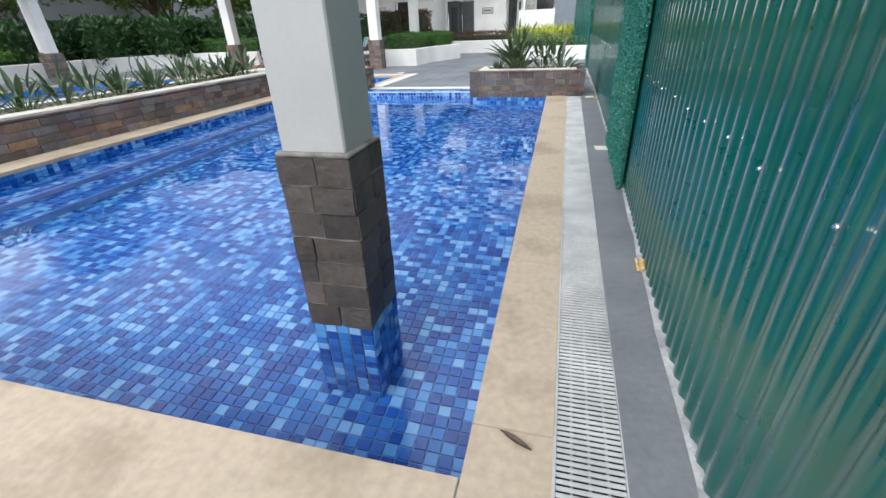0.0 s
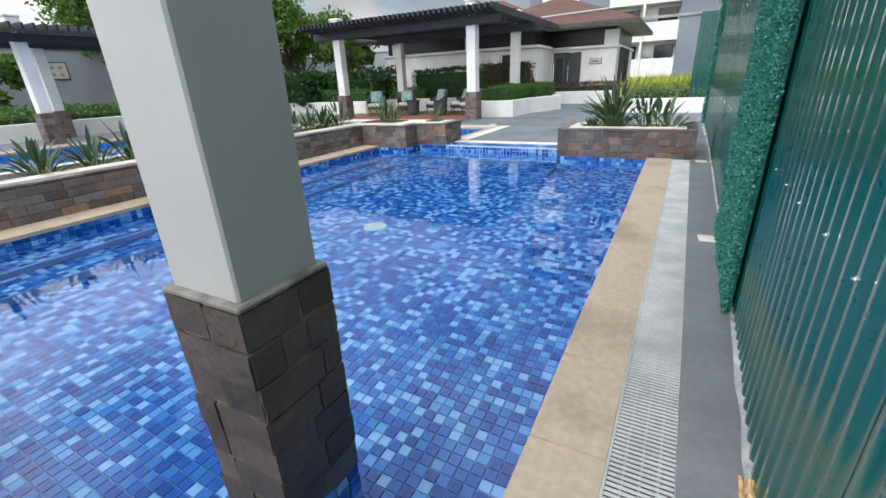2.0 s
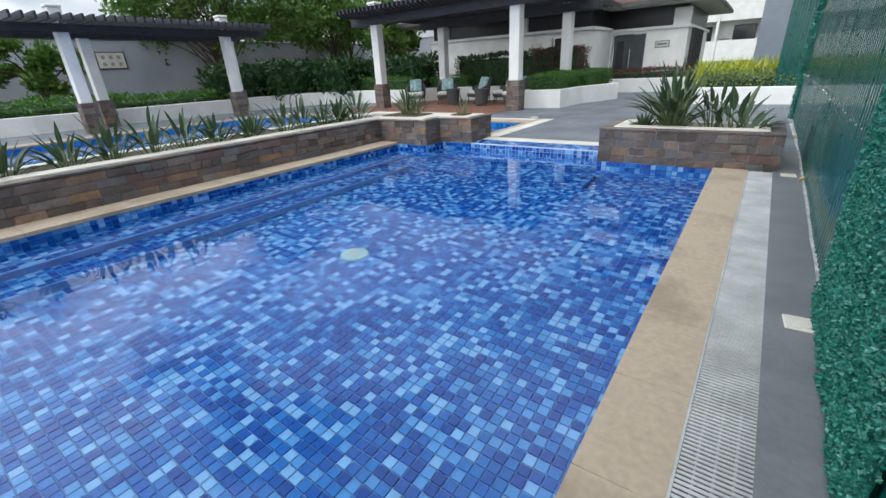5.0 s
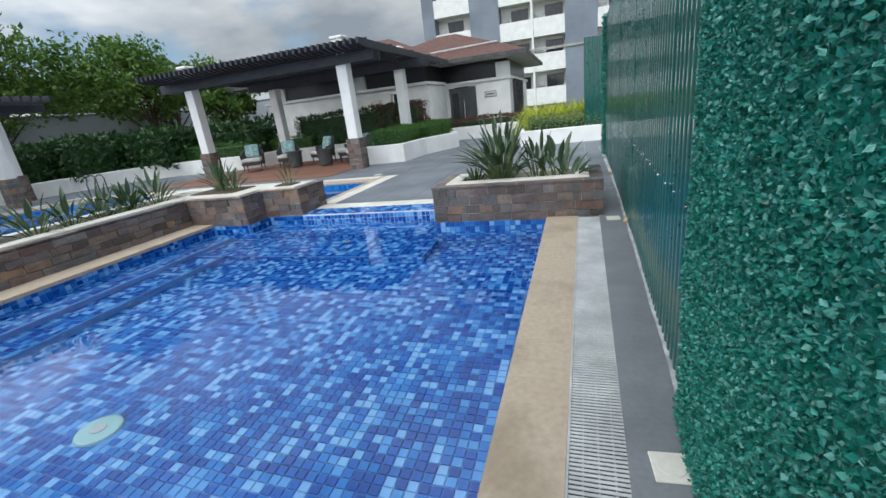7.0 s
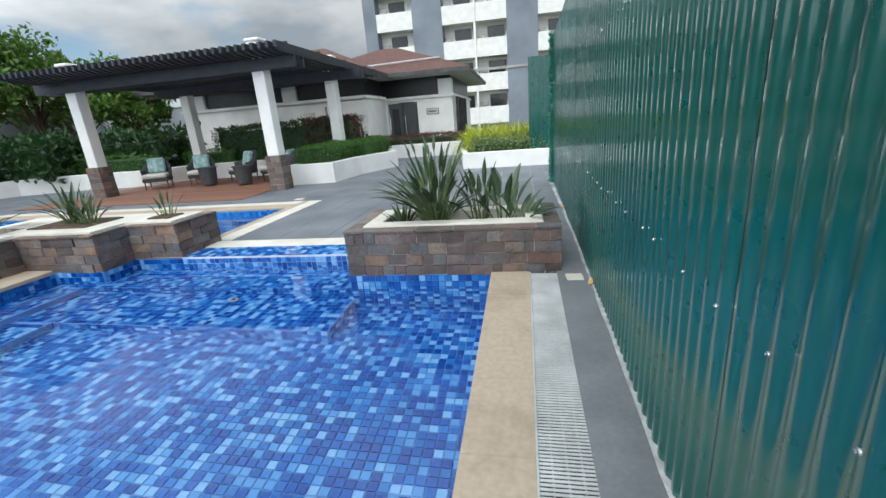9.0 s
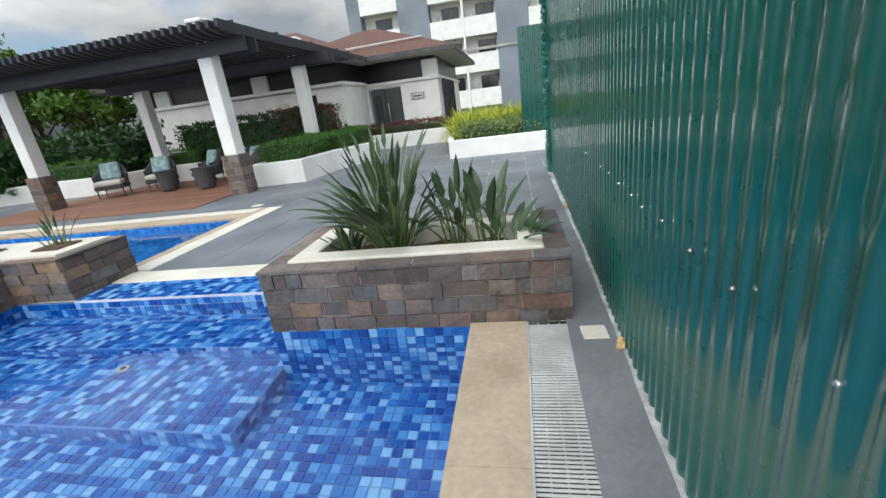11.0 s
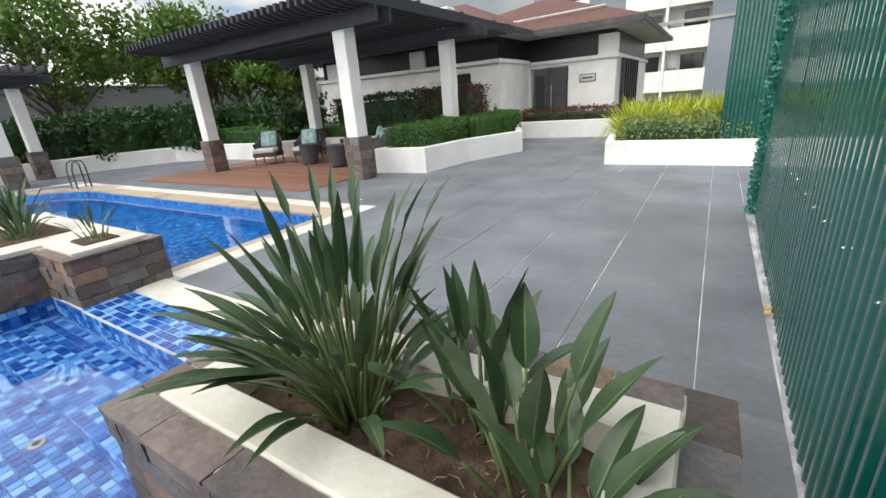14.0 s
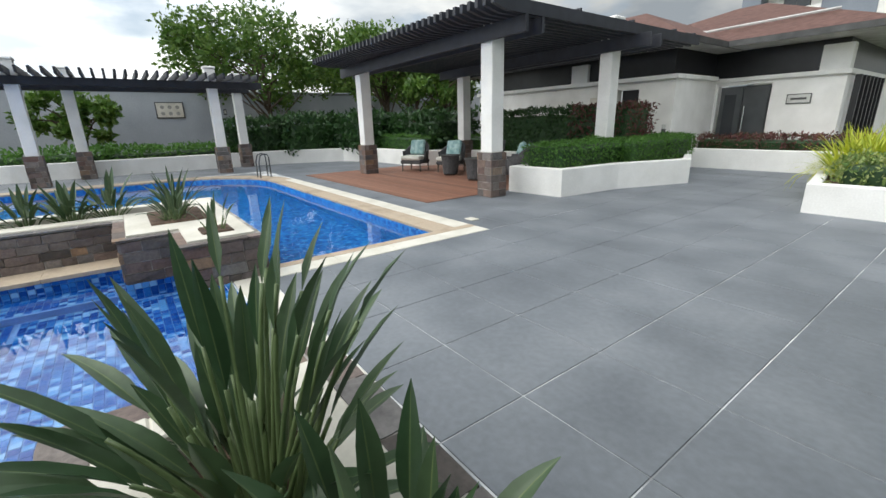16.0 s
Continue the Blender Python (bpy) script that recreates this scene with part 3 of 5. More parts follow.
# column standing in the pool
PX, PY, PW = -0.765, 1.345, 0.27
col = thing("pool_column", (PX, PY, POOL_FLOOR), "grey square column on a dark slate and mosaic pier in the water", "column")
part("pier_core", Shape().box(PX - 0.131, PX + 0.131, PY - 0.131, PY + 0.131, POOL_FLOOR, 0.638, 0.004), M_MORTARD, col)
part("shaft", Shape().box(PX - 0.118, PX + 0.118, PY - 0.118, PY + 0.118, 0.65, 3.2, 0.006), M_GREYPAINT, col, "grey painted shaft")
part("pier_cap", Shape().box(PX - 0.137, PX + 0.137, PY - 0.137, PY + 0.137, 0.639, 0.655, 0.005), M_MORTARD, col, "mortar cap of the pier")
for k, (dx, dy) in enumerate(((0, -1), (1, 0), (0, 1), (-1, 0))):
    nv = Vector((dx, dy, 0))
    uv = Vector((-dy, dx, 0))
    o = Vector((PX, PY, 0)) + nv * 0.12 - uv * 0.137
    clad(col, o, uv, 0.274, -0.055, 0.64, 7, nv, STONES_DARK, mean=0.15, seed=40 + k, depth=0.02, bed=M_MORTARD)
    o2 = Vector((PX, PY, POOL_FLOOR)) + nv * 0.132 - uv * 0.132
    part("pier_base", Shape().add([o2 - nv * 0.003, o2 - nv * 0.003 + uv * 0.264, o2 - nv * 0.003 + uv * 0.264 + Vector((0, 0, 0.562)), o2 - nv * 0.003 + Vector((0, 0, 0.562))], [(0, 1, 2, 3)]), M_GROUT, col)
    mosaic("pier_mosaic", o2, uv, (0, 0, 1), 5, 11, col, pitch=0.0528)

# ---- planter beside the fence ----
planter = thing("planter", (-0.48, 7.7, 0), "low slate-clad planter with a cream rim and soil", "planter")
_s = Shape()
for a in ((-1.335, 0.36, 7.075, 7.24), (-1.335, 0.36, 7.76, 7.925), (-1.335, -1.17, 7.24, 7.76), (0.195, 0.36, 7.24, 7.76)):
    _s.box(*a, -0.05, 0.3605, 0.004)
part("core", _s, M_MORTAR, planter)
_s = Shape()
for a in ((-1.24, 0.265, 7.17, 7.31), (-1.24, 0.265, 7.69, 7.83), (-1.24, -1.10, 7.31, 7.69), (0.125, 0.265, 7.31, 7.69)):
    _s.box(*a, 0.1, 0.378, 0.008)
part("rim", _s, M_CREAM, planter, "cream painted concrete rim")
_v = []
for j in range(13):
    for i in range(23):
        x, y = -1.11 + 1.245 * i / 22, 7.3 + 0.4 * j / 12
        _v.append((x, y, 0.27 + 0.05 * noise.noise(Vector((x * 4, y * 4, 0))) + 0.02 * noise.noise(Vector((x * 17, y * 17, 3)))))
part("soil", mesh_of("soil", _v, [(j * 23 + i, j * 23 + i + 1, j * 23 + i + 24, j * 23 + i + 23) for j in range(12) for i in range(22)], M_SOIL, True), None, planter, "brown garden soil")
_r = random.Random(77)
_s = Shape()
for _ in range(70):
    x, y, a_, l_ = _r.uniform(-1.05, 0.1), _r.uniform(7.34, 7.66), _r.uniform(0, 6.28), _r.uniform(0.015, 0.06)
    z_ = 0.272 + 0.05 * noise.noise(Vector((x * 4, y * 4, 0))) + 0.02 * noise.noise(Vector((x * 17, y * 17, 3)))
    _s.tube([(x, y, z_), (x + 0.5 * l_ * math.cos(a_), y + 0.5 * l_ * math.sin(a_), z_ + 0.007), (x + l_ * math.cos(a_ + 0.3), y + l_ * math.sin(a_ + 0.3), z_ + 0.003)], [0.002, 0.0035, 0.001], 4)
part("litter", _s, mat("dry_straw", (0.16, 0.11, 0.07), (0.34, 0.26, 0.17), scale=20, rough=0.9), planter, "dry twigs and leaf scraps on the soil")["kind"] = "stuff"
clad(planter, (-1.365, 7.075, 0), (1, 0, 0), 1.75, -0.03, 0.345, 4, (0, -1, 0), STONES, 0.165, 11)
clad(planter, (0.36, 7.05, 0), (0, 1, 0), 0.9, -0.03, 0.345, 4, (1, 0, 0), STONES, 0.165, 12, depth=0.028)
clad(planter, (0.385, 7.925, 0), (-1, 0, 0), 1.75, 0.0, 0.345, 4, (0, 1, 0), STONES, 0.165, 13, depth=0.028)
clad(planter, (-1.335, 7.95, 0), (0, -1, 0), 0.9, -0.03, 0.345, 4, (-1, 0, 0), STONES, 0.165, 14, depth=0.028)


def cap_stones(parent, segs, w, z, seed):
    """Flat slate slabs along the top edge of a planter."""
    r = random.Random(seed)
    for (xa, ya), (xb, yb) in segs:
        d = Vector((xb - xa, yb - ya, 0))
        length = d.length
        u = d.normalized()
        nrm = Vector((-u.y, u.x, 0))
        s = 0.0
        while s < length - 0.02:
            k = min(r.uniform(0.2, 0.34), length - s)
            if length - s - k < 0.1:
                k = length - s
            piece("capstone", STONES[r.randrange(8)], parent, columns(Vector((xa, ya, z + r.uniform(-0.002, 0.002))) + u * (s + 0.003), u * (k - 0.006), Vector((0, 0, -0.02)), nrm * (w - 0.004)))
            s += k


cap_stones(planter, [((-1.375, 7.04), (0.395, 7.04)), ((0.395, 7.17), (0.395, 7.96)), ((0.265, 7.96), (-1.375, 7.96)), ((-1.375, 7.83), (-1.375, 7.17))], 0.13, 0.366, 5)

# ---- long slate planter between the pools ----
lp = thing("long_planter", (-5.5, 4, 0), "long low slate-clad planter wall between two pools", "planter")
_s = Shape()
_s.box(-5.38, -5.09, -3.0, 7.25, -0.05, 0.3605, 0.004)
_s.prism([(-5.38, 7.25), (-4.13, 7.25), (-4.13, 7.64), (-3.53, 7.64), (-3.53, 8.25), (-5.95, 8.25), (-5.95, 7.7), (-5.38, 7.7)], -0.05, 0.3605)
part("core", _s, M_MORTAR, lp)
part("soil", Shape().box(-5.9, -5.35, -3, 8.2, 0.0, 0.27, 0.004), M_SOIL, lp, "brown garden soil")
_s = Shape()
_s.box(-5.42, -5.19, -3.0, 7.3, 0.1, 0.378, 0.006)
_s.box(-6.05, -5.88, -3.0, 8.25, -0.02, 0.378, 0.006)
_s.prism([(-5.42, 7.302), (-4.2, 7.302), (-4.2, 7.69), (-3.6, 7.69), (-3.6, 8.2), (-5.878, 8.2), (-5.878, 7.95), (-5.42, 7.95)], 0.34, 0.38)
part("rim", _s, M_CREAM, lp, "cream painted concrete rim")
part("pocket_soil", Shape().box(-5.3, -4.5, 7.5, 8.0, 0.34, 0.395, 0.02), M_SOIL, lp, "brown garden soil")
part("pocket_soil", Shape().box(-4.05, -3.75, 7.82, 8.08, 0.34, 0.395, 0.02), M_SOIL, lp, "brown garden soil")
clad(lp, (-5.09, -0.5, 0), (0, 1, 0), 7.72, 0.0, 0.335, 4, (1, 0, 0), STONES, 0.24, 21)
clad(lp, (-5.09, 7.25, 0), (1, 0, 0), 0.99, -0.03, 0.345, 4, (0, -1, 0), STONES, 0.2, 22)
clad(lp, (-4.13, 7.23, 0), (0, 1, 0), 0.41, -0.03, 0.345, 4, (1, 0, 0), STONES, 0.2, 23)
clad(lp, (-4.13, 7.64, 0), (1, 0, 0), 0.63, -0.03, 0.345, 4, (0, -1, 0), STONES, 0.2, 24)
clad(lp, (-3.53, 7.62, 0), (0, 1, 0), 0.64, -0.03, 0.345, 4, (1, 0, 0), STONES, 0.2, 25)
cap_stones(lp, [((-5.055, 7.2), (-4.1, 7.2)), ((-4.1, 7.22), (-4.1, 7.6)), ((-4.1, 7.6), (-3.49, 7.6)), ((-3.49, 7.6), (-3.49, 8.26))], 0.1, 0.366, 6)
_s = [((-5.055, -0.5 + 0), (-5.055, 7.2))]
cap_stones(lp, _s, 0.13, 0.366, 8)

# ---- second pool ----
ARC = [(-12.6 + 2.2 - 2.2 * math.cos(a), 10.2 - 2.2 + 2.2 * math.sin(a)) for a in [math.pi / 2 * i / 10 for i in range(11)]]
pool2 = thing("second_pool", (-8, 5, -1.0), "larger blue pool with a rounded corner behind the planter", "pool", kind="structure")
_s = Shape().add([(-12.8, -4.1, -1.0), (-3.6, -4.1, -1.0), (-3.6, 10.4, -1.0), (-12.8, 10.4, -1.0)], [(0, 1, 2, 3)])
_ring = [(-6.05, -4.0), (-12.6, -4.0)] + ARC + [(-3.72, 10.2), (-3.72, 8.26), (-6.05, 8.26)]
for i in range(len(_ring)):
    (xa, ya), (xb, yb) = _ring[i], _ring[(i + 1) % len(_ring)]
    _s.add([(xa, ya, -1.0), (xb, yb, -1.0), (xb, yb, -0.03), (xa, ya, -0.03)], [(0, 1, 2, 3)])
part("pool_shell", _s, M_FARMOSAIC, pool2, "blue mosaic lining")
w2 = single("second_pool_water", mesh_of("water", [(x, y, -0.1) for x, y in _ring[::-1]], [tuple(range(len(_ring)))], M_WATER), None, "clear blue pool water reflecting the pavilion", "water", "structure")
w2.visible_shadow = False
cop2 = thing("second_pool_coping", (-8, 10.4, -0.03), "pale sandstone coping round the second pool", "coping", kind="structure")
OUT = [(-13.1 + 2.7 - 2.7 * math.cos(a), 10.7 - 2.7 + 2.7 * math.sin(a)) for a in [math.pi / 2 * i / 10 for i in range(11)]]
_o = [(-13.1, -4.0)] + OUT
_i = [(-12.6, -4.0)] + ARC
for k in range(len(_o) - 1):
    part("coping_stone", Shape().prism([_o[k], _o[k + 1], _i[k + 1], _i[k]], -0.035, 0.006), M_COPING, cop2)
for k in range(14):
    x0, x1 = -10.4 + 6.68 * k / 14, -10.4 + 6.68 * (k + 1) / 14
    part("coping_stone", Shape().box(x0 + 0.002, x1 - 0.002, 10.2, 10.5, -0.035, 0.006, 0.006), M_COPING, cop2)
    part("edge_band", Shape().box(x0 + 0.002, x1 - 0.002, 10.502, 10.75, -0.035, 0.004, 0.004), M_CREAM, cop2)
for k in range(4):
    y0, y1 = 8.26 + 2.49 * k / 4, 8.26 + 2.49 * (k + 1) / 4
    part("coping_stone", Shape().box(-3.72, -3.6, y0 + 0.002, y1 - 0.002, -0.035, 0.006, 0.006), M_COPING, cop2)
    part("edge_band", Shape().box(-3.598, -3.37, y0 + 0.002, y1 - 0.002, -0.035, 0.004, 0.004), M_CREAM, cop2)
single("corner_paving", Shape().prism([(-12.75, 10.35), (-10.3, 10.35), (-10.3, 10.2)] + [(x, y + 0.02) for x, y in ARC[::-1]] + [(-12.75, 8.0)], -0.02, 0.0), M_DECK, "grey paving round the pool's curved corner", "pavement", "structure")
lad = thing("pool_ladder", (-11.4, 10.35, 0), "two slim dull steel pool ladder rails at the far corner", "ladder")
for dx in (0, 0.3):
    part("rail", Shape().tube([(-11.55 + dx, 10.42, 0), (-11.55 + dx, 10.42, 0.5), (-11.55 + dx, 10.39, 0.58), (-11.55 + dx, 10.31, 0.6), (-11.55 + dx, 10.22, 0.56), (-11.55 + dx, 10.17, 0.4), (-11.55 + dx, 10.15, -0.6)], 0.016, 8), M_DOORGREY, lad, smooth=True)
    part("flange", Shape().tube([(-11.55 + dx, 10.42, 0.006), (-11.55 + dx, 10.42, 0.02)], 0.04, 12), M_STEEL, lad)
single("light_cover", Shape().box(-3.98, -3.82, 10.88, 11.0, 0.002, 0.016, 0.004), M_CREAM, "small white square cover plate on the deck", "cover plate")

# ---- corrugated fence ----
FH = 2.36
fence = thing("fence", (0.5, 4, 0), "green painted corrugated steel fence on a cement foot", "fence", kind="structure")


def sheet_metal(xy, length, h, m=None, pitch=0.0762, amp=0.0075):
    """A corrugated sheet along x with ribs upright; its face looks towards -y."""
    n_ = int(length / pitch * 8)
    vs, fs = [], []
    for i in range(n_ + 1):
        x = length * i / n_
        ph = 2 * math.pi * x / pitch
        d = amp * math.sin(ph) + amp * 0.25 * math.sin(3 * ph)
        for z in (0.0, h):
            vs.append((x, d, z))
    for i in range(n_):
        fs.append((2 * i, 2 * i + 2, 2 * i + 3, 2 * i + 1))
    return [m @ Vector(v) for v in vs], fs


Y = -1.9
rib = Vector((0.0236, 1, 0)).normalized()
k = 0
while Y < 11.45:
    ln = min(0.838, 11.5 - Y)
    rib = Vector((fence_x(Y + 0.8) - fence_x(Y), 0.8, 0)).normalized()
    m = columns((fence_x(Y) + (0.004 if k % 2 else 0.0), Y, 0.008), rib, Vector((1, 0, 0)), Vector((0, 0, 1)))
    vs, fs = sheet_metal(None, ln + 0.03, FH + 0.01 * (k % 2), m)
    part("sheet", Shape().add(vs, fs), M_FENCE, fence, smooth=True)
    Y += ln
    k += 1
_sc = Shape().tube([(0, 0, 0), (-0.004, 0, 0)], 0.006, 8).tube([(-0.004, 0, 0), (-0.008, 0, 0)], 0.0035, 6).mesh("screw", M_STEEL)
for z in (0.73, 1.62, 0.12):
    Y = -0.4
    while Y < 11.4:
        Y += 0.0762 * rng.choice((3, 3, 4, 5, 2))
        yy = -1.9 + round((Y + 1.9) / 0.0762) * 0.0762 + 0.057
        if not 2.85 < yy < 4.3 and z > 0.2:
            piece("screw", _sc, fence, Matrix.Translation((fence_x(yy) - 0.007, yy, z + rng.uniform(-0.008, 0.008))))
for z in (0.7, 1.65):
    part("rail", Shape().box(0.0, 0.04, -1.9, 11.45, z, z + 0.05, 0.004, Matrix.Translation((0.5, 0, 0)) @ Matrix.Rotation(-0.0236, 4, "Z")), M_STEEL, fence)
ret = thing("fence_return", (0.6, 14.5, 0), "green corrugated steel return panel set behind a planter", "fence", kind="structure")
for x0 in (0.32, 1.15):
    vs, fs = sheet_metal(None, 0.83, 2.42, columns((x0, 14.5, 0.0), Vector((1, 0, 0)), Vector((0, 1, 0)), Vector((0, 0, 1))), pitch=0.1, amp=0.02)
    part("sheet", Shape().add(vs, fs), M_FENCE, ret, smooth=True)
for k in range(6):
    vs, fs = sheet_metal(None, 0.83, 2.42, columns((1.98 - 0.0 * k, 14.5 + 0.83 * k, 0), Vector((0, 1, 0)), Vector((1, 0, 0)), Vector((0, 0, 1))), pitch=0.1, amp=0.02)
    part("sheet", Shape().add(vs, fs), M_FENCE, ret, smooth=True)


# ---- foliage ----
def leaf_cloud(points, size, seed, ratio=0.5, fold=0.25, up=0.3):
    """Small folded leaves at the given points, as one mesh of two quads each."""
    r = random.Random(seed)
    vs, fs, k = [], [], 0
    for p in points:
        s = size * r.uniform(0.6, 1.35)
        d = Vector((r.gauss(0, 1), r.gauss(0, 1), r.gauss(0, 1) + up)).normalized()
        a = d.orthogonal().normalized()
        a.rotate(Matrix.Rotation(r.uniform(0, 6.28), 3, d))
        n_ = d.cross(a)
        w = s * ratio / 2
        p = Vector(p)
        mid = p + d * s * 0.45 - n_ * s * fold * 0.3
        vs += [p, mid + a * w + n_ * w * fold * 2, p + d * s, mid - a * w + n_ * w * fold * 2, mid]
        fs += [(k, k + 1, k + 2, k + 4), (k, k + 4, k + 2, k + 3)]
        k += 5
    return vs, fs


def box_points(x0, x1, y0, y1, z0, z1, n_, seed, rough=0.06):
    """Points near the skin of an uneven clipped hedge."""
    r = random.Random(seed)
    out = []
    aT, aF, aS = (x1 - x0) * (y1 - y0), (x1 - x0) * (z1 - z0) * 2, (y1 - y0) * (z1 - z0) * 2
    for _ in range(n_):
        q = r.random() * (aT + aF + aS)
        x, y, z = r.uniform(x0, x1), r.uniform(y0, y1), r.uniform(z0, z1)
        if q < aT:
            z = z1
        elif q < aT + aF:
            y = r.choice((y0, y1))
        else:
            x = r.choice((x0, x1))
        b = rough * 1.3 * noise.noise(Vector((x * 2.5, y * 2.5, z * 2.5)))
        out.append((x + r.uniform(-rough, rough) * 0.5, y + r.uniform(-rough, rough) * 0.5, z + b + r.uniform(-rough, rough) * 0.5))
    return out


def hedge(name, boxes, leaf, material, per_m2, seed, label, rough=0.06):
    e = thing(name, ((boxes[0][0] + boxes[0][1]) / 2, (boxes[0][2] + boxes[0][3]) / 2, boxes[0][4]), label, "hedge")
    core, pts = Shape(), []
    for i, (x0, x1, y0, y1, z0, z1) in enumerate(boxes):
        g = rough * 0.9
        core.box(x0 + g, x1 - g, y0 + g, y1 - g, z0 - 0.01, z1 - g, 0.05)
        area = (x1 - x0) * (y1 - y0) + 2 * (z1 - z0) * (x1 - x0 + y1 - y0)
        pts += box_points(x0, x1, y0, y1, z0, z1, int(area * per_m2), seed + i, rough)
    # plain dark green box whose colour gives the shaded depth behind the leaves
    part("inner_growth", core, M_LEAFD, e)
    vs, fs = leaf_cloud(pts, leaf, seed)
    ob = part("leaves", mesh_of("leaves", vs, fs, material), None, e)
    ob["kind"] = "stuff"
    return e


def tree(x, y, h, crown_r, crown_z, n_clumps, leaves, seed, label, leaf=0.16, flat=0.6):
    r = random.Random(seed)
    e = thing("tree", (x, y, 0), label, "tree")
    top = crown_z + 0.2 * crown_r
    s = Shape().tube([(x, y, 0), (x + 0.1, y, h * 0.25), (x - 0.05, y + 0.1, h * 0.5), (x, y, top)], [0.13, 0.11, 0.09, 0.03], 8)
    part("trunk", s, M_BARK, e, smooth=True)
    limbs, pts = Shape(), []
    for i in range(n_clumps):
        a = r.uniform(0, 6.28)
        q = crown_r * math.sqrt(r.random())
        c = Vector((x + q * math.cos(a), y + q * math.sin(a), crown_z + flat * crown_r * r.uniform(-0.8, 0.9) * math.sqrt(max(0.1, 1 - (q / crown_r) ** 2))))
        st = Vector((x, y, r.uniform(h * 0.3, top)))
        limbs.tube([st, st.lerp(c, 0.5) + Vector((0, 0, 0.15)), c], [0.045, 0.028, 0.01], 5)
        cr = crown_r * r.uniform(0.16, 0.34)
        for _ in range(leaves // n_clumps):
            d = Vector((r.gauss(0, 1), r.gauss(0, 1), r.gauss(0, 0.7)))
            pts.append(c + d.normalized() * cr * r.random() ** 0.5)
    part("branchwork", limbs, M_BARK, e)
    vs, fs = leaf_cloud(pts, leaf, seed)
    part("crown", mesh_of("crown", vs, fs, M_LEAFT), None, e)["kind"] = "stuff"
    return e


# leafy mat hung over the fence
matting = thing("artificial_hedge_mat", (0.46, 3.6, 0.01), "green artificial leaf mat hung on the corrugated fence", "leaf mat")
part("backing", Shape().box(-0.02, 0.0, 2.88, 4.13, 0.02, FH + 0.02, 0.004, Matrix.Translation((fence_x(3.6) - 0.015 - 0.1, 0, 0)) @ Matrix.Rotation(-0.028, 4, "Z")), M_TURF, matting)
_r = random.Random(5)
_pts = []
for _ in range(125000):
    y, z = _r.uniform(2.85, 4.16), _r.uniform(0.01, FH + 0.04)
    _pts.append((fence_x(y) - 0.03 - _r.random() * 0.018 - 0.012 * noise.noise(Vector((0, y * 5, z * 5))), y, z))
vs, fs = leaf_cloud(_pts, 0.0125, 9, ratio=0.75, up=0.2)
part("leaves", mesh_of("leaves", vs, fs, M_TURF), None, matting)["kind"] = "stuff"
strip = thing("leaf_mat_strip", (0.66, 11.5, 0.01), "narrow green leaf mat folded round the fence end", "leaf mat")
_pts = [(fence_x(11.5) + _r.uniform(-0.07, 0.06), 11.5 + _r.uniform(-0.07, 0.06), _r.uniform(0.02, FH + 0.04)) for _ in range(3600)]
part("backing", Shape().box(fence_x(11.5) - 0.03, fence_x(11.5) + 0.03, 11.46, 11.54, 0.01, FH, 0.01), M_TURF, strip)
vs, fs = leaf_cloud(_pts, 0.035, 10, ratio=0.7)
part("leaves", mesh_of("leaves", vs, fs, M_TURF), None, strip)["kind"] = "stuff"


def blade_mesh(stalk, blade, width, lean, droop, seed):
    """One strelitzia leaf: a thin stalk and a folded lance blade with a pale rib, leaning towards +x."""
    r = random.Random(seed)
    pts, n_ = [], 14
    ang = lean * 0.35
    p = Vector((0, 0, 0))
    total = stalk + blade
    for i in range(n_ + 1):
        pts.append(p.copy())
        t = i / n_
        ang += (lean * 0.75 + droop * max(0, t - 0.5) * 4) / n_
        p = p + Vector((math.sin(ang), 0, math.cos(ang))) * (total / n_)
    ns = max(2, round(n_ * stalk / total))
    s = Shape().tube(pts[:ns + 1], [0.009 - 0.004 * i / ns for i in range(ns + 1)], 5)
    slots = [1] * len(s.f)
    k0 = len(s.v)
    vs, fs = [], []
    m_ = n_ - ns
    for i in range(m_ + 1):
        t = i / m_
        w = width * (math.sin(math.pi * min(1, t ** 0.75 * 0.985 + 0.012)) ** 0.8) * 0.5
        c = pts[ns + i]
        d = (pts[min(ns + i + 1, n_)] - pts[ns + i - 1]).normalized()
        nrm = Vector((-d.z, 0, d.x))
        wob = 0.12 * w * math.sin(t * 9 + seed)
        for q in (-1, -0.55, -0.07, 0.07, 0.55, 1):
            lift = (abs(q) ** 1.3) * w * 0.55 - (0.10 * w if abs(q) == 1 else 0)
            vs.append(c + Vector((0, q * w, 0)) + nrm * (lift + wob * q))
    for i in range(m_):
        for j in range(5):
            a = i * 6 + j
            fs.append((a, a + 1, a + 7, a + 6))
            slots.append(1 if j == 2 else 0)
    s.add(vs, fs)
    return mesh_of("leaf", s.v, s.f, None, True, [M_BIRD, M_BIRDRIB], slots)


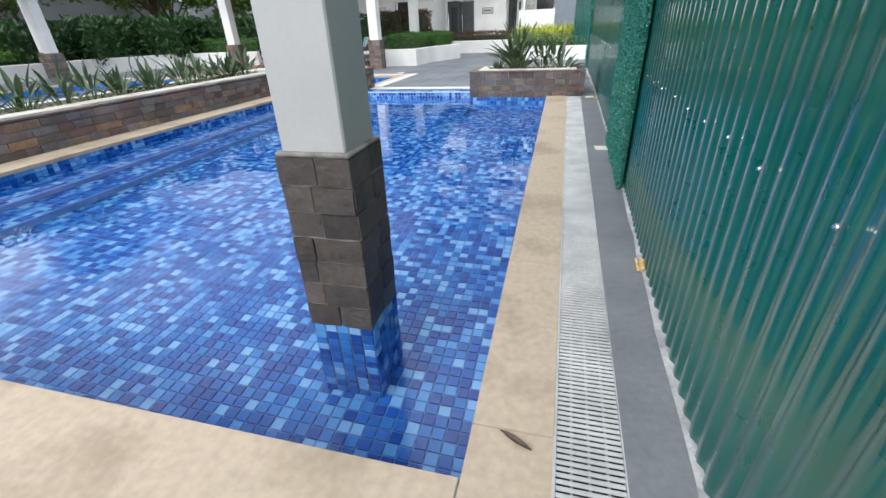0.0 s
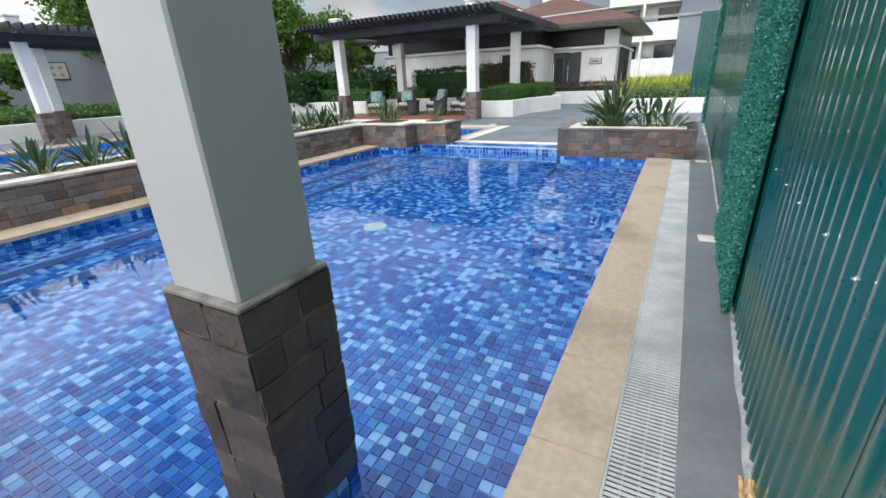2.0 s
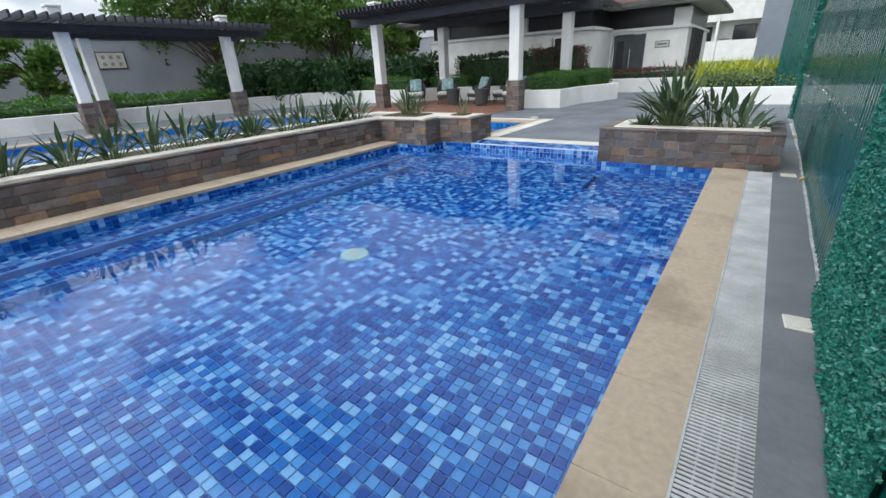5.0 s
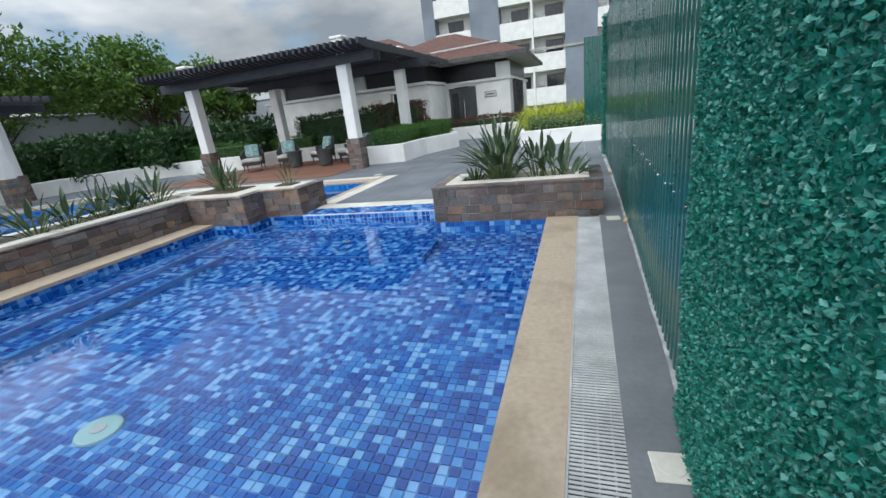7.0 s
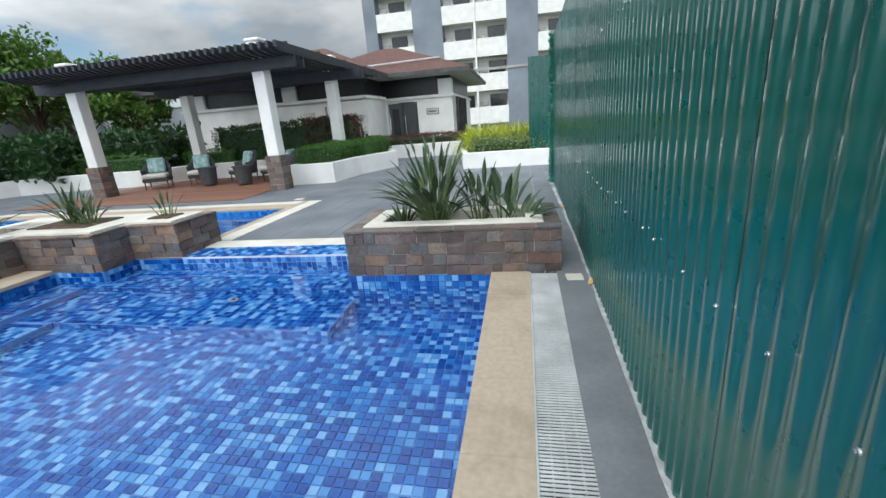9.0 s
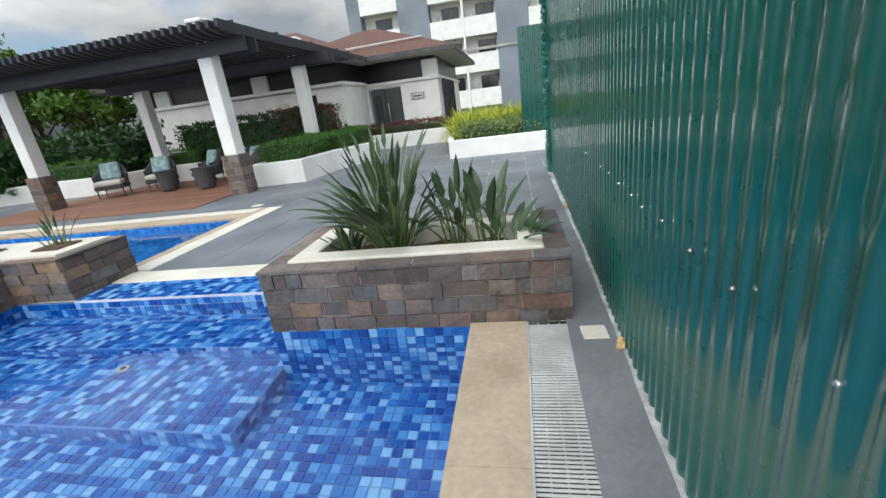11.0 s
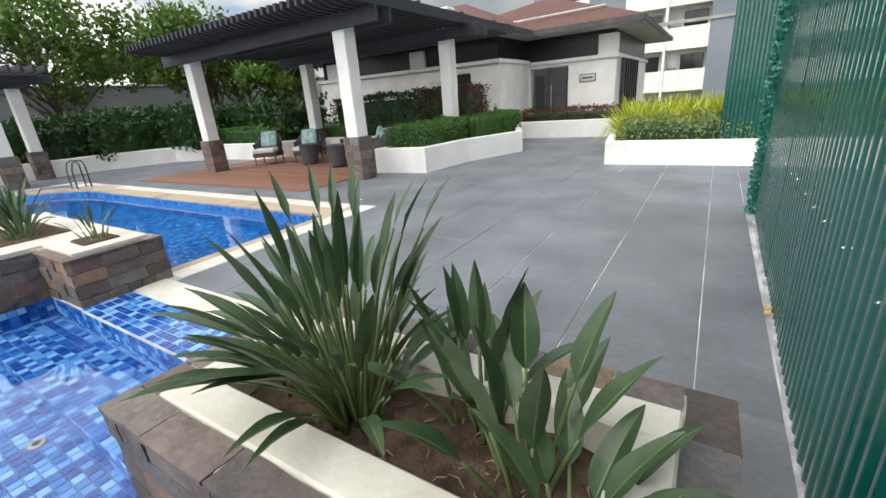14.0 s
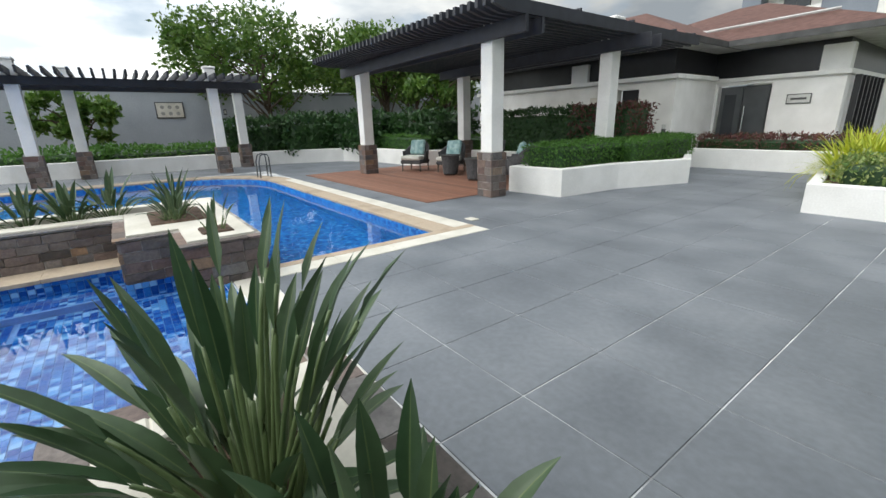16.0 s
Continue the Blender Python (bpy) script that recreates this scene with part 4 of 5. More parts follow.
def strelitzia(name, x, y, z, count, height, blade, width, spread, seed, label, group=""):
    r = random.Random(seed)
    e = thing(name, (x, y, z), label, "plant", group)
    for i in range(count):
        f = (i + 0.5) / count
        lean = spread * (0.15 + 1.0 * f) * r.uniform(0.8, 1.2)
        b = blade * r.uniform(0.75, 1.2)
        me = blade_mesh(height * r.uniform(0.6, 1.05) * (1 - 0.35 * f), b, width * r.uniform(0.8, 1.2), lean, r.uniform(0.0, 0.5) * f, seed * 100 + i)
        a = 2.39996 * i + r.uniform(-0.4, 0.4)
        rad = 0.05 * r.random() + 0.03 * f
        piece("leaf", me, e, Matrix.Translation((x + rad * math.cos(a), y + rad * math.sin(a), z - 0.02)) @ Matrix.Rotation(a, 4, "Z"))
    return e


def clump(x, y, z, seed, label, whorls):
    """A planter clump from whorls of leaves: count, stalk, blade, width, lean (each low, high), heading and its spread, droop."""
    r = random.Random(seed)
    e = thing("bird_of_paradise", (x, y, z), label, "plant", "planter plants")
    k = 0
    for count, st, bl, wd, ln, head, fan, droop in whorls:
        for i in range(count):
            me = blade_mesh(r.uniform(*st), r.uniform(*bl), r.uniform(*wd), r.uniform(*ln), droop * r.random(), seed * 100 + k)
            a = radians(head + fan * ((i + r.uniform(0.1, 0.9)) / count - 0.5))
            rad = r.uniform(0.01, 0.09)
            piece("leaf", me, e, Matrix.Translation((x + rad * math.cos(a), y + rad * math.sin(a), z - 0.02)) @ Matrix.Rotation(a, 4, "Z"))
            k += 1
    return e


clump(-0.66, 7.5, 0.27, 1, "large dense clump of long grey-green strelitzia leaves", [
    (16, (0.40, 0.58), (0.20, 0.30), (0.036, 0.048), (0.08, 0.42), 90, 360, 0.1),
    (28, (0.28, 0.45), (0.22, 0.30), (0.04, 0.054), (0.45, 0.95), 90, 360, 0.2),
    (14, (0.28, 0.42), (0.26, 0.34), (0.042, 0.055), (0.95, 1.35), 195, 170, 0.5),
    (7, (0.14, 0.24), (0.24, 0.30), (0.045, 0.055), (1.0, 1.4), 10, 190, 0.3),
    (12, (0.20, 0.34), (0.28, 0.36), (0.048, 0.062), (0.75, 1.25), 225, 130, 0.4),
    (8, (0.58, 0.70), (0.15, 0.20), (0.026, 0.036), (0.12, 0.55), 95, 170, 0.5)])
clump(-0.26, 7.64, 0.27, 2, "upright clump of dark strelitzia leaves in soil", [
    (9, (0.24, 0.38), (0.18, 0.25), (0.045, 0.055), (0.08, 0.5), 90, 360, 0.1),
    (6, (0.14, 0.24), (0.2, 0.26), (0.05, 0.06), (0.7, 1.2), 150, 300, 0.3)])
clump(-0.05, 7.47, 0.27, 3, "small clump of broad green strelitzia leaves", [
    (5, (0.2, 0.34), (0.24, 0.3), (0.065, 0.085), (0.1, 0.45), 100, 330, 0.1),
    (5, (0.12, 0.22), (0.24, 0.3), (0.065, 0.085), (0.6, 1.0), 120, 300, 0.2)])
clump(0.08, 7.4, 0.27, 4, "broad strelitzia leaves draped over the planter rim", [
    (6, (0.08, 0.15), (0.20, 0.26), (0.06, 0.075), (0.5, 0.95), 90, 200, 0.2),
    (4, (0.12, 0.17), (0.20, 0.25), (0.05, 0.064), (1.3, 1.5), 5, 110, 0.3)])
strelitzia("bird_of_paradise", -0.98, 7.52, 0.27, 18, 0.08, 0.2, 0.03, 1.0, 6, "low yellowing tuft at the clump's foot", "planter plants")
for i, y in enumerate((0.2, 0.9, 1.5, 2.0, 2.6, 3.1, 3.5, 3.9, 4.3, 4.7, 5.2, 5.7, 6.1, 6.5, 6.85, 7.2)):
    strelitzia("border_plant", -5.62 + rng.uniform(-0.06, 0.06), y, 0.27, rng.choice((18, 22, 28)), rng.uniform(0.24, 0.36), 0.28, 0.055, 1.35, 20 + i, "small clump of thin green strelitzia leaves", "plants in the long planter")
strelitzia("border_plant", -4.9, 7.75, 0.38, 30, 0.26, 0.28, 0.035, 1.2, 50, "dense tuft of thin strelitzia leaves", "plants in the long planter")
strelitzia("border_plant", -4.65, 7.7, 0.38, 24, 0.15, 0.24, 0.03, 1.2, 51, "low tuft of yellowish strelitzia leaves", "plants in the long planter")
strelitzia("border_plant", -3.88, 7.95, 0.38, 9, 0.2, 0.18, 0.025, 0.8, 52, "sparse young plant in a small soil pocket", "plants in the long planter")


# ---- low white planters ----
def low_wall(name, pts, w, h, label):
    """A rendered low wall along a line of points, as one mesh with a rounded top."""
    s = Shape()
    pts = [Vector((*p, 0)) for p in pts]
    prof = [(-w / 2, -0.02), (-w / 2, h - 0.015), (-w / 2 + 0.015, h), (w / 2 - 0.015, h), (w / 2, h - 0.015), (w / 2, -0.02)]
    vs = []
    for i, p in enumerate(pts):
        a = (p - pts[i - 1]).normalized() if i else (pts[1] - p).normalized()
        b = (pts[i + 1] - p).normalized() if i < len(pts) - 1 else a
        t = (a + b).normalized()
        nrm = Vector((-t.y, t.x, 0)) / max(0.5, t.dot(a))
        vs += [p + nrm * q + Vector((0, 0, z)) for q, z in prof]
    fs = [(i * 6 + j, i * 6 + j + 1, i * 6 + j + 7, i * 6 + j + 6) for i in range(len(pts) - 1) for j in range(5)]
    fs += [(0, 1, 2, 3, 4, 5), tuple(range(len(vs) - 6, len(vs)))[::-1]]
    return single(name, s.add(vs, fs), M_WHITEPAINT, label, "planter wall", "structure")


low_wall("planter_wall_hedge", [(-5.2, 15.0), (-5.15, 13.05), (-4.2, 13.15), (-4.05, 14.5), (-3.5, 16.0), (-4.75, 18.9), (-1.6, 18.95)], 0.14, 0.46, "white rendered low planter wall with angled corners")
low_wall("planter_wall_fence", [(-1.9, 18.8), (-1.22, 14.35), (1.5, 14.35)], 0.14, 0.38, "white rendered low planter wall beside the fence")
low_wall("planter_wall_west", [(-17.0, -5), (-15.6, 5.0), (-15.5, 9.5), (-15.3, 12.0), (-14.4, 13.9), (-12.8, 14.5), (-10.6, 14.55), (-9.9, 15.6), (-5.2, 15.9)], 0.16, 0.46, "white rendered low curving planter wall before the hedges")
single("planter_soil", Shape().prism([(-5.1, 15), (-5.1, 13.1), (-4.25, 13.2), (-4.1, 14.5), (-3.6, 16.0), (-4.8, 18.9), (-1.6, 19), (-1.6, 20.7), (-12, 20.7), (-12, 16), (-5.2, 16)], 0.0, 0.38), M_SOIL, "dark planting soil", "soil", "structure")
single("planter_soil_east", Shape().prism([(-1.85, 18.9), (-1.17, 14.4), (1.9, 14.4), (1.9, 20.7), (-1.85, 20.7)], 0.0, 0.32), M_SOIL, "dark planting soil", "soil", "structure")
single("planter_soil_west", Shape().prism([(-17, -5), (-15.6, 5), (-15.5, 9.5), (-15.3, 12), (-14.4, 13.9), (-12.8, 14.5), (-10.6, 14.6), (-9.9, 15.6), (-9.9, 17), (-12, 24), (-21.9, 24), (-21.9, -5)], 0.0, 0.36), M_SOIL, "dark planting soil", "soil", "structure")
hedge("clipped_hedge", [(-5.1, -4.25, 13.2, 15.2, 0.38, 0.82), (-4.95, -4.0, 15.0, 16.4, 0.38, 0.82), (-5.0, -3.95, 16.2, 17.2, 0.38, 0.82), (-5.2, -4.4, 17.0, 18.4, 0.38, 0.82)], 0.05, M_LEAFM, 900, 3, "bright green clipped box hedge in a white planter", 0.05)
hedge("tall_hedge", [(-9.3, -4.9, 16.0, 16.9, 0.36, 1.42)], 0.085, M_LEAFD, 420, 5, "tall dark green clipped hedge behind the chairs", 0.09)
hedge("red_hedge", [(-6.2, -4.7, 15.95, 16.95, 0.8, 1.48)], 0.08, M_LEAFR, 420, 6, "dark hedge end with reddish new leaves", 0.09)
hedge("low_red_shrub", [(-4.8, -1.6, 19.2, 20.0, 0.36, 0.72)], 0.07, M_LEAFR, 500, 7, "low dark reddish shrubs before the clubhouse", 0.08)
hedge("low_clipped_hedge", [(-13.4, -10.6, 14.72, 15.3, 0.36, 0.86), (-10.3, -8.6, 15.75, 16.05, 0.36, 0.84)], 0.055, M_LEAFM, 600, 8, "low green clipped hedge on the white wall", 0.06)
hedge("broadleaf_hedge", [(-16.9, -15.7, 10.4, 12.4, 0.34, 1.45), (-16.6, -15.0, 12.2, 14.2, 0.34, 1.5), (-15.8, -13.2, 13.9, 15.8, 0.34, 1.5), (-13.6, -10.6, 15.2, 17.0, 0.34, 1.45)], 0.2, M_LEAFD, 130, 9, "thick dark broadleaf hedge along the boundary", 0.2)
hedge("low_shrub_border", [(-17.4, -15.9, 0.0, 4.4, 0.34, 0.85), (-17.2, -15.8, 4.3, 7.2, 0.34, 0.75), (-17.2, -15.8, 7.0, 10.6, 0.34, 0.7)], 0.13, M_LEAFM, 180, 10, "low mixed green shrubs along the wall", 0.14)
hedge("variegated_shrub", [(-1.1, 1.4, 14.5, 15.5, 0.3, 0.66)], 0.06, M_LEAFV, 700, 11, "low variegated yellow-green shrub spilling over the wall", 0.09)


def grass_tufts(name, spots, length, width, material, seed, label):
    """Arching strap leaves in rosettes."""
    r = random.Random(seed)
    vs, fs = [], []
    for x, y, z in spots:
        for _ in range(46):
            a, lean, ln = r.uniform(0, 6.28), r.uniform(0.25, 1.6), length * r.uniform(0.7, 1.2)
            d = Vector((math.cos(a), math.sin(a), 0))
            w = Vector((-d.y, d.x, 0)) * width * 0.5
            p, ang, k = Vector((x, y, z)) + d * 0.05 * r.random(), lean * 0.4, len(vs)
            for i in range(5):
                q = w * (1 - (i / 4) ** 2 * 0.92)
                vs += [p - q, p + q]
                ang += lean * 0.35
                p = p + (d * math.sin(ang) + Vector((0, 0, math.cos(ang)))) * ln / 4
            fs += [(k + 2 * i, k + 2 * i + 1, k + 2 * i + 3, k + 2 * i + 2) for i in range(4)]
    ob = single(name, mesh_of(name, vs, fs, material), None, label, "plants", "stuff")
    return ob


_r = random.Random(12)
grass_tufts("yellow_lily_bed", [(_r.uniform(-1.25, 1.3) - 0.13 * (y - 15.4), y, 0.3) for y in [15.5 + 3.1 * i / 75 for i in range(76)]], 0.7, 0.045, M_LEAFY, 2, "bright yellow-green strap-leaved plants in the planter")

# ---- wooden deck and pavilion ----
wood = thing("wooden_deck", (-8.3, 12.8, 0), "red-brown timber deck under the pavilion", "deck", kind="structure")
_bm = Shape().box(0, 1, 0, 0.138, 0.001, 0.014, 0.003).mesh("board", M_WOOD)
for i in range(30):
    y = 11.2 + i * 0.142
    piece("board", _bm, wood, Matrix.Translation((-10.9, y, 0)) @ Matrix.Diagonal((5.6, 1, 1, 1)))


def white_post(name, x, y, h, w, bw, bh, label, seed, cap=0.0):
    e = thing(name, (x, y, 0), label, "post")
    part("core", Shape().box(x - bw / 2 + 0.03, x + bw / 2 - 0.03, y - bw / 2 + 0.03, y + bw / 2 - 0.03, 0, bh, 0.004), M_MORTAR, e)
    part("shaft", Shape().box(x - w / 2, x + w / 2, y - w / 2, y + w / 2, bh, h, 0.012), M_WHITEPAINT, e, "white painted shaft")
    if cap:
        part("finial", Shape().box(x - w / 2 - 0.01, x + w / 2 + 0.01, y - w / 2 - 0.01, y + w / 2 + 0.01, h, h + cap - 0.06, 0.02).box(x - w / 2 - 0.03, x + w / 2 + 0.03, y - w / 2 - 0.03, y + w / 2 + 0.03, h + cap - 0.07, h + cap, 0.02), M_WHITEPAINT, e, "white post top above the beams")
    for k, (dx, dy) in enumerate(((0, -1), (1, 0), (0, 1), (-1, 0))):
        nv, uv = Vector((dx, dy, 0)), Vector((-dy, dx, 0))
        clad(e, Vector((x, y, 0)) + nv * (bw / 2 - 0.03) - uv * bw / 2, uv, bw, 0.0, bh, 6, nv, STONES, 0.2, seed + k, 0.026)
    return e


PAV = [(-5.1, 12.43), (-9.92, 12.57), (-4.84, 15.28), (-9.45, 15.45)]
for i, (x, y) in enumerate(PAV):
    white_post("pavilion_post", x, y, 2.62, 0.27, 0.36, 0.74, "white pavilion post on a slate-clad base", 60 + 5 * i, 0.42)
pav = thing("pavilion_roof", (-7.8, 14.3, 2.6), "dark navy slatted timber pergola roof on white posts", "pergola")
for (xa, ya), (xb, yb) in ((PAV[1], PAV[0]), (PAV[3], PAV[2])):
    d = Vector((xb - xa, yb - ya, 0))
    a = Vector((xa, ya, 0)) - d.normalized() * 0.9
    for off in (-0.17, 0.17):
        m = Matrix.Translation((a.x, a.y + off, 0)) @ Matrix.Rotation(math.atan2(d.y, d.x), 4, "Z")
        part("beam", Shape().box(0, d.length + 1.8, -0.03, 0.03, 2.42, 2.64, 0.005, m), M_PERGOLA, pav)
X0, X1 = -10.62, -4.2
_sl = Shape().add([(0, 0, 0.06), (0.06, 0, 0.06), (0.06, 0.25, 0), (0, 0.25, 0), (0, 5.85, 0), (0.06, 5.85, 0), (0, 0, 0.17), (0.06, 0, 0.17), (0.06, 5.85, 0.17), (0, 5.85, 0.17)],
                  [(0, 1, 2, 3), (3, 2, 5, 4), (0, 6, 7, 1), (4, 5, 8, 9), (6, 9, 8, 7), (0, 3, 4, 9, 6), (1, 7, 8, 5, 2)]).mesh("slat", M_PERGOLA)
for i in range(41):
    x = X0 + (X1 - X0 - 0.06) * i / 40
    piece("slat", _sl, pav, Matrix.Translation((x, 11.6, 2.64)))
for y in (12.0, 13.4, 14.9, 16.4, 17.2):
    part("batten", Shape().box(X0, X1, y, y + 0.04, 2.812, 2.85, 0.004), M_PERGOLA, pav)

PER2 = [(-13.7, 5.75), (-13.7, 9.8), (-15.2, 6.6), (-15.2, 10.75)]
for i, (x, y) in enumerate(PER2):
    white_post("pergola_post", x, y, 2.5, 0.25, 0.36, 0.74, "white pergola post on a slate-clad base", 90 + 5 * i, 0.4)
per = thing("small_pergola", (-14.2, 8, 2.5), "dark slatted timber pergola across the second pool", "pergola")
for x in (-13.7, -15.2):
    for off in (-0.16, 0.16):
        part("beam", Shape().box(x + off - 0.03, x + off + 0.03, 4.6, 11.1, 2.32, 2.5, 0.005), M_PERGOLA, per)
_sl = Shape().add([(0, 0, 0.06), (0, 0.05, 0.06), (0.2, 0.05, 0), (0.2, 0, 0), (2.9, 0, 0), (2.9, 0.05, 0), (0, 0, 0.14), (0, 0.05, 0.14), (2.9, 0.05, 0.14), (2.9, 0, 0.14)],
                  [(0, 1, 2, 3), (3, 2, 5, 4), (0, 6, 7, 1), (4, 5, 8, 9), (6, 9, 8, 7), (0, 3, 4, 9, 6), (1, 7, 8, 5, 2)]).mesh("slat", M_PERGOLA)
for i in range(30):
    piece("slat", _sl, per, Matrix.Translation((-15.6, 4.7 + i * 0.21, 2.5)))


# ---- lounge chairs ----
def lounge_chair():
    e = thing("lounge_chair", (0, 0, 0), "grey wicker lounge chair with white seat and teal pillow", "chair", "chairs on the deck")
    n_ = 18
    vs, fs = [], []
    for i in range(n_ + 1):
        a = math.pi * (-0.08 + 1.16 * i / n_)
        f = math.sin(max(0, min(math.pi, a)))
        top = 0.52 + 0.30 * f ** 1.5
        for r_, z in ((0.33, 0.2), (0.37, top), (0.32, top), (0.28, 0.2)):
            vs.append((r_ * math.cos(a), 0.05 + r_ * math.sin(a) * (1.0 + 0.12 * (z > 0.3)), z))
    for i in range(n_):
        for j in range(4):
            fs.append((i * 4 + j, i * 4 + (j + 1) % 4, i * 4 + 4 + (j + 1) % 4, i * 4 + 4 + j))
    fs += [(0, 1, 2, 3), tuple(range(n_ * 4, n_ * 4 + 4))[::-1]]
    part("shell", Shape().add(vs, fs), M_WICKER, e, "woven grey wicker shell", True)
    part("seat_base", Shape().box(-0.31, 0.31, -0.3, 0.3, 0.2, 0.3, 0.03), M_WICKER, e)
    part("seat_cushion", Shape().box(-0.29, 0.29, -0.33, 0.24, 0.3, 0.41, 0.04), M_CUSHION, e, "off-white seat cushion")
    part("pillow", Shape().box(-0.21, 0.21, -0.05, 0.06, -0.2, 0.2, 0.045, pose(0, 0.2, 0.62, -20, 0, 0)), M_PILLOW, e, "pale teal patterned pillow")
    for x in (-0.27, 0.27):
        for y in (-0.25, 0.27):
            part("leg", Shape().tube([(x, y, 0), (x * 0.97, y * 0.97, 0.22)], [0.014, 0.02], 6), M_INK, e)
    return e


def side_table():
    e = thing("side_table", (0, 0, 0), "round grey wicker side table on the deck", "table", "side tables on the deck")
    part("drum", Shape().tube([(0, 0, 0.03), (0, 0, 0.06), (0, 0, 0.42), (0, 0, 0.45)], [0.17, 0.18, 0.22, 0.22], 18), M_WICKER, e, smooth=False)
    part("tabletop", Shape().tube([(0, 0, 0.452), (0, 0, 0.458), (0, 0, 0.475), (0, 0, 0.478)], [0.24, 0.25, 0.25, 0.24], 22), M_INK, e)
    for k in range(3):
        part("foot", Shape().tube([(0.14 * math.cos(k * 2.1), 0.14 * math.sin(k * 2.1), 0), (0.14 * math.cos(k * 2.1), 0.14 * math.sin(k * 2.1), 0.04)], 0.015, 6), M_INK, e)
    return e


CH = [(-9.5, 13.75, 30), (-8.5, 14.2, 25), (-7.45, 14.5, -30), (-6.45, 14.3, -55), (-5.75, 13.75, -85), (-5.6, 14.75, -45)]
base_chair = lounge_chair()
base_chair.matrix_basis = pose(CH[0][0], CH[0][1], 0.014, 0, 0, CH[0][2]) @ Matrix.Diagonal((0.98, 0.98, 0.98, 1))
for x, y, a in CH[1:]:
    copy_thing(base_chair, pose(x, y, 0.014, 0, 0, a) @ Matrix.Diagonal((0.98, 0.98, 0.98, 1)))
base_table = side_table()
base_table.matrix_basis = pose(-7.95, 13.75, 0.014)
copy_thing(base_table, pose(-6.75, 13.5, 0.014))

# ---- clubhouse ----
club = thing("clubhouse", (-6, 22, 0), "white single-storey clubhouse with black clerestory and brown hip roof", "building")
G0 = 0.0


def wall_with_gap(x0, x1, y, th, z0, z1, gaps):
    s = Shape()
    x = x0
    for a, b, top in gaps:
        s.box(x, a, y, y + th, z0, z1, 0.004)
        s.box(a, b, y, y + th, top, z1, 0.004)
        x = b
    s.box(x, x1, y, y + th, z0, z1, 0.004)
    return s


FY, WY = 20.9, 18.6
part("front_wall", wall_with_gap(-5.32, -2.42, FY, 0.2, G0, 2.06, [(-5.05, -3.82, 1.98)]), M_WHITEPAINT, club)
part("side_wall", Shape().box(-2.62, -2.42, FY + 0.2, 27, G0, 2.06, 0.004), M_WHITEPAINT, club)
part("wing_wall", wall_with_gap(-12.3, -5.12, WY, 0.2, G0, 2.12, [(-6.65, -6.05, 1.95)]), M_WHITEPAINT, club)
part("wing_return", Shape().box(-5.32, -5.12, WY + 0.2, FY, G0, 2.12, 0.004), M_WHITEPAINT, club)
part("wing_end", Shape().box(-12.3, -12.1, WY + 0.2, 27, G0, 2.12, 0.004), M_WHITEPAINT, club)
part("cornice", Shape().box(-5.4, -2.34, FY - 0.08, FY + 0.28, 2.062, 2.17, 0.012), M_WHITEPAINT, club)
part("cornice", Shape().box(-12.4, -5.04, WY - 0.08, WY + 0.28, 2.122, 2.23, 0.012), M_WHITEPAINT, club)
part("cornice", Shape().box(-5.4, -5.04, WY + 0.282, FY - 0.082, 2.122, 2.23, 0.012), M_WHITEPAINT, club)
part("cornice", Shape().box(-2.7, -2.34, FY + 0.282, 27, 2.062, 2.17, 0.012), M_WHITEPAINT, club)
part("clerestory", Shape().box(-5.36, -2.5, FY + 0.1, FY + 0.2, 2.171, 2.86, 0.004), M_BLACK, club, "black glazed band under the eaves")
part("clerestory", Shape().box(-12.2, -5.24, WY + 0.1, WY + 0.2, 2.231, 2.86, 0.004), M_BLACK, club, "black glazed band under the eaves")
part("clerestory", Shape().box(-5.34, -5.24, WY + 0.2, FY + 0.1, 2.231, 2.86, 0.004), M_BLACK, club, "black glazed band under the eaves")
part("clerestory", Shape().box(-2.6, -2.5, FY + 0.2, 27, 2.171, 2.86, 0.004), M_BLACK, club, "black glazed band under the eaves")
for x, y in ((-2.95, FY), (-8.2, WY), (-11.9, WY)):
    part("pier", Shape().box(x, x + 0.55, y - 0.02, y + 0.25, 2.172 if y == FY else 2.232, 2.72, 0.01), M_WHITEPAINT, club)
door = part("door", Shape().box(-5.0, -3.86, FY + 0.08, FY + 0.13, 0.0, 1.95, 0.004), M_DOORGREY, club, "dark grey double door")
part("door_leaf", Shape().box(-4.98, -4.45, FY + 0.05, FY + 0.08, 0.02, 1.93, 0.006), M_DOORGREY, door)
part("door_leaf", Shape().box(-4.43, -3.88, FY + 0.05, FY + 0.08, 0.02, 1.93, 0.006), M_DOORGREY, door)
part("door_glass", Shape().box(-4.88, -4.6, FY + 0.04, FY + 0.049, 0.5, 1.75, 0.004), M_WINDOW, door, "glass pane in the door")
part("door_handle", Shape().tube([(-4.36, FY + 0.0, 0.75), (-4.36, FY + 0.0, 1.45)], 0.018, 8), M_STEEL, door, "long steel bar handle")
# black panel set in the wall gap in place of an unlit interior
part("doorway", Shape().box(-6.6, -6.1, WY + 0.15, WY + 0.2, 0, 1.94, 0.004), M_BLACK, club, "black panel standing for the unlit inside of a doorway")
plate = part("name_plate", Shape().box(-3.47, -2.98, FY - 0.03, FY - 0.002, 1.45, 1.68, 0.008), M_INK, club, "small framed name plate")
part("plate_face", Shape().box(-3.45, -3.0, FY - 0.036, FY - 0.031, 1.47, 1.66, 0.002), M_SIGN, plate)
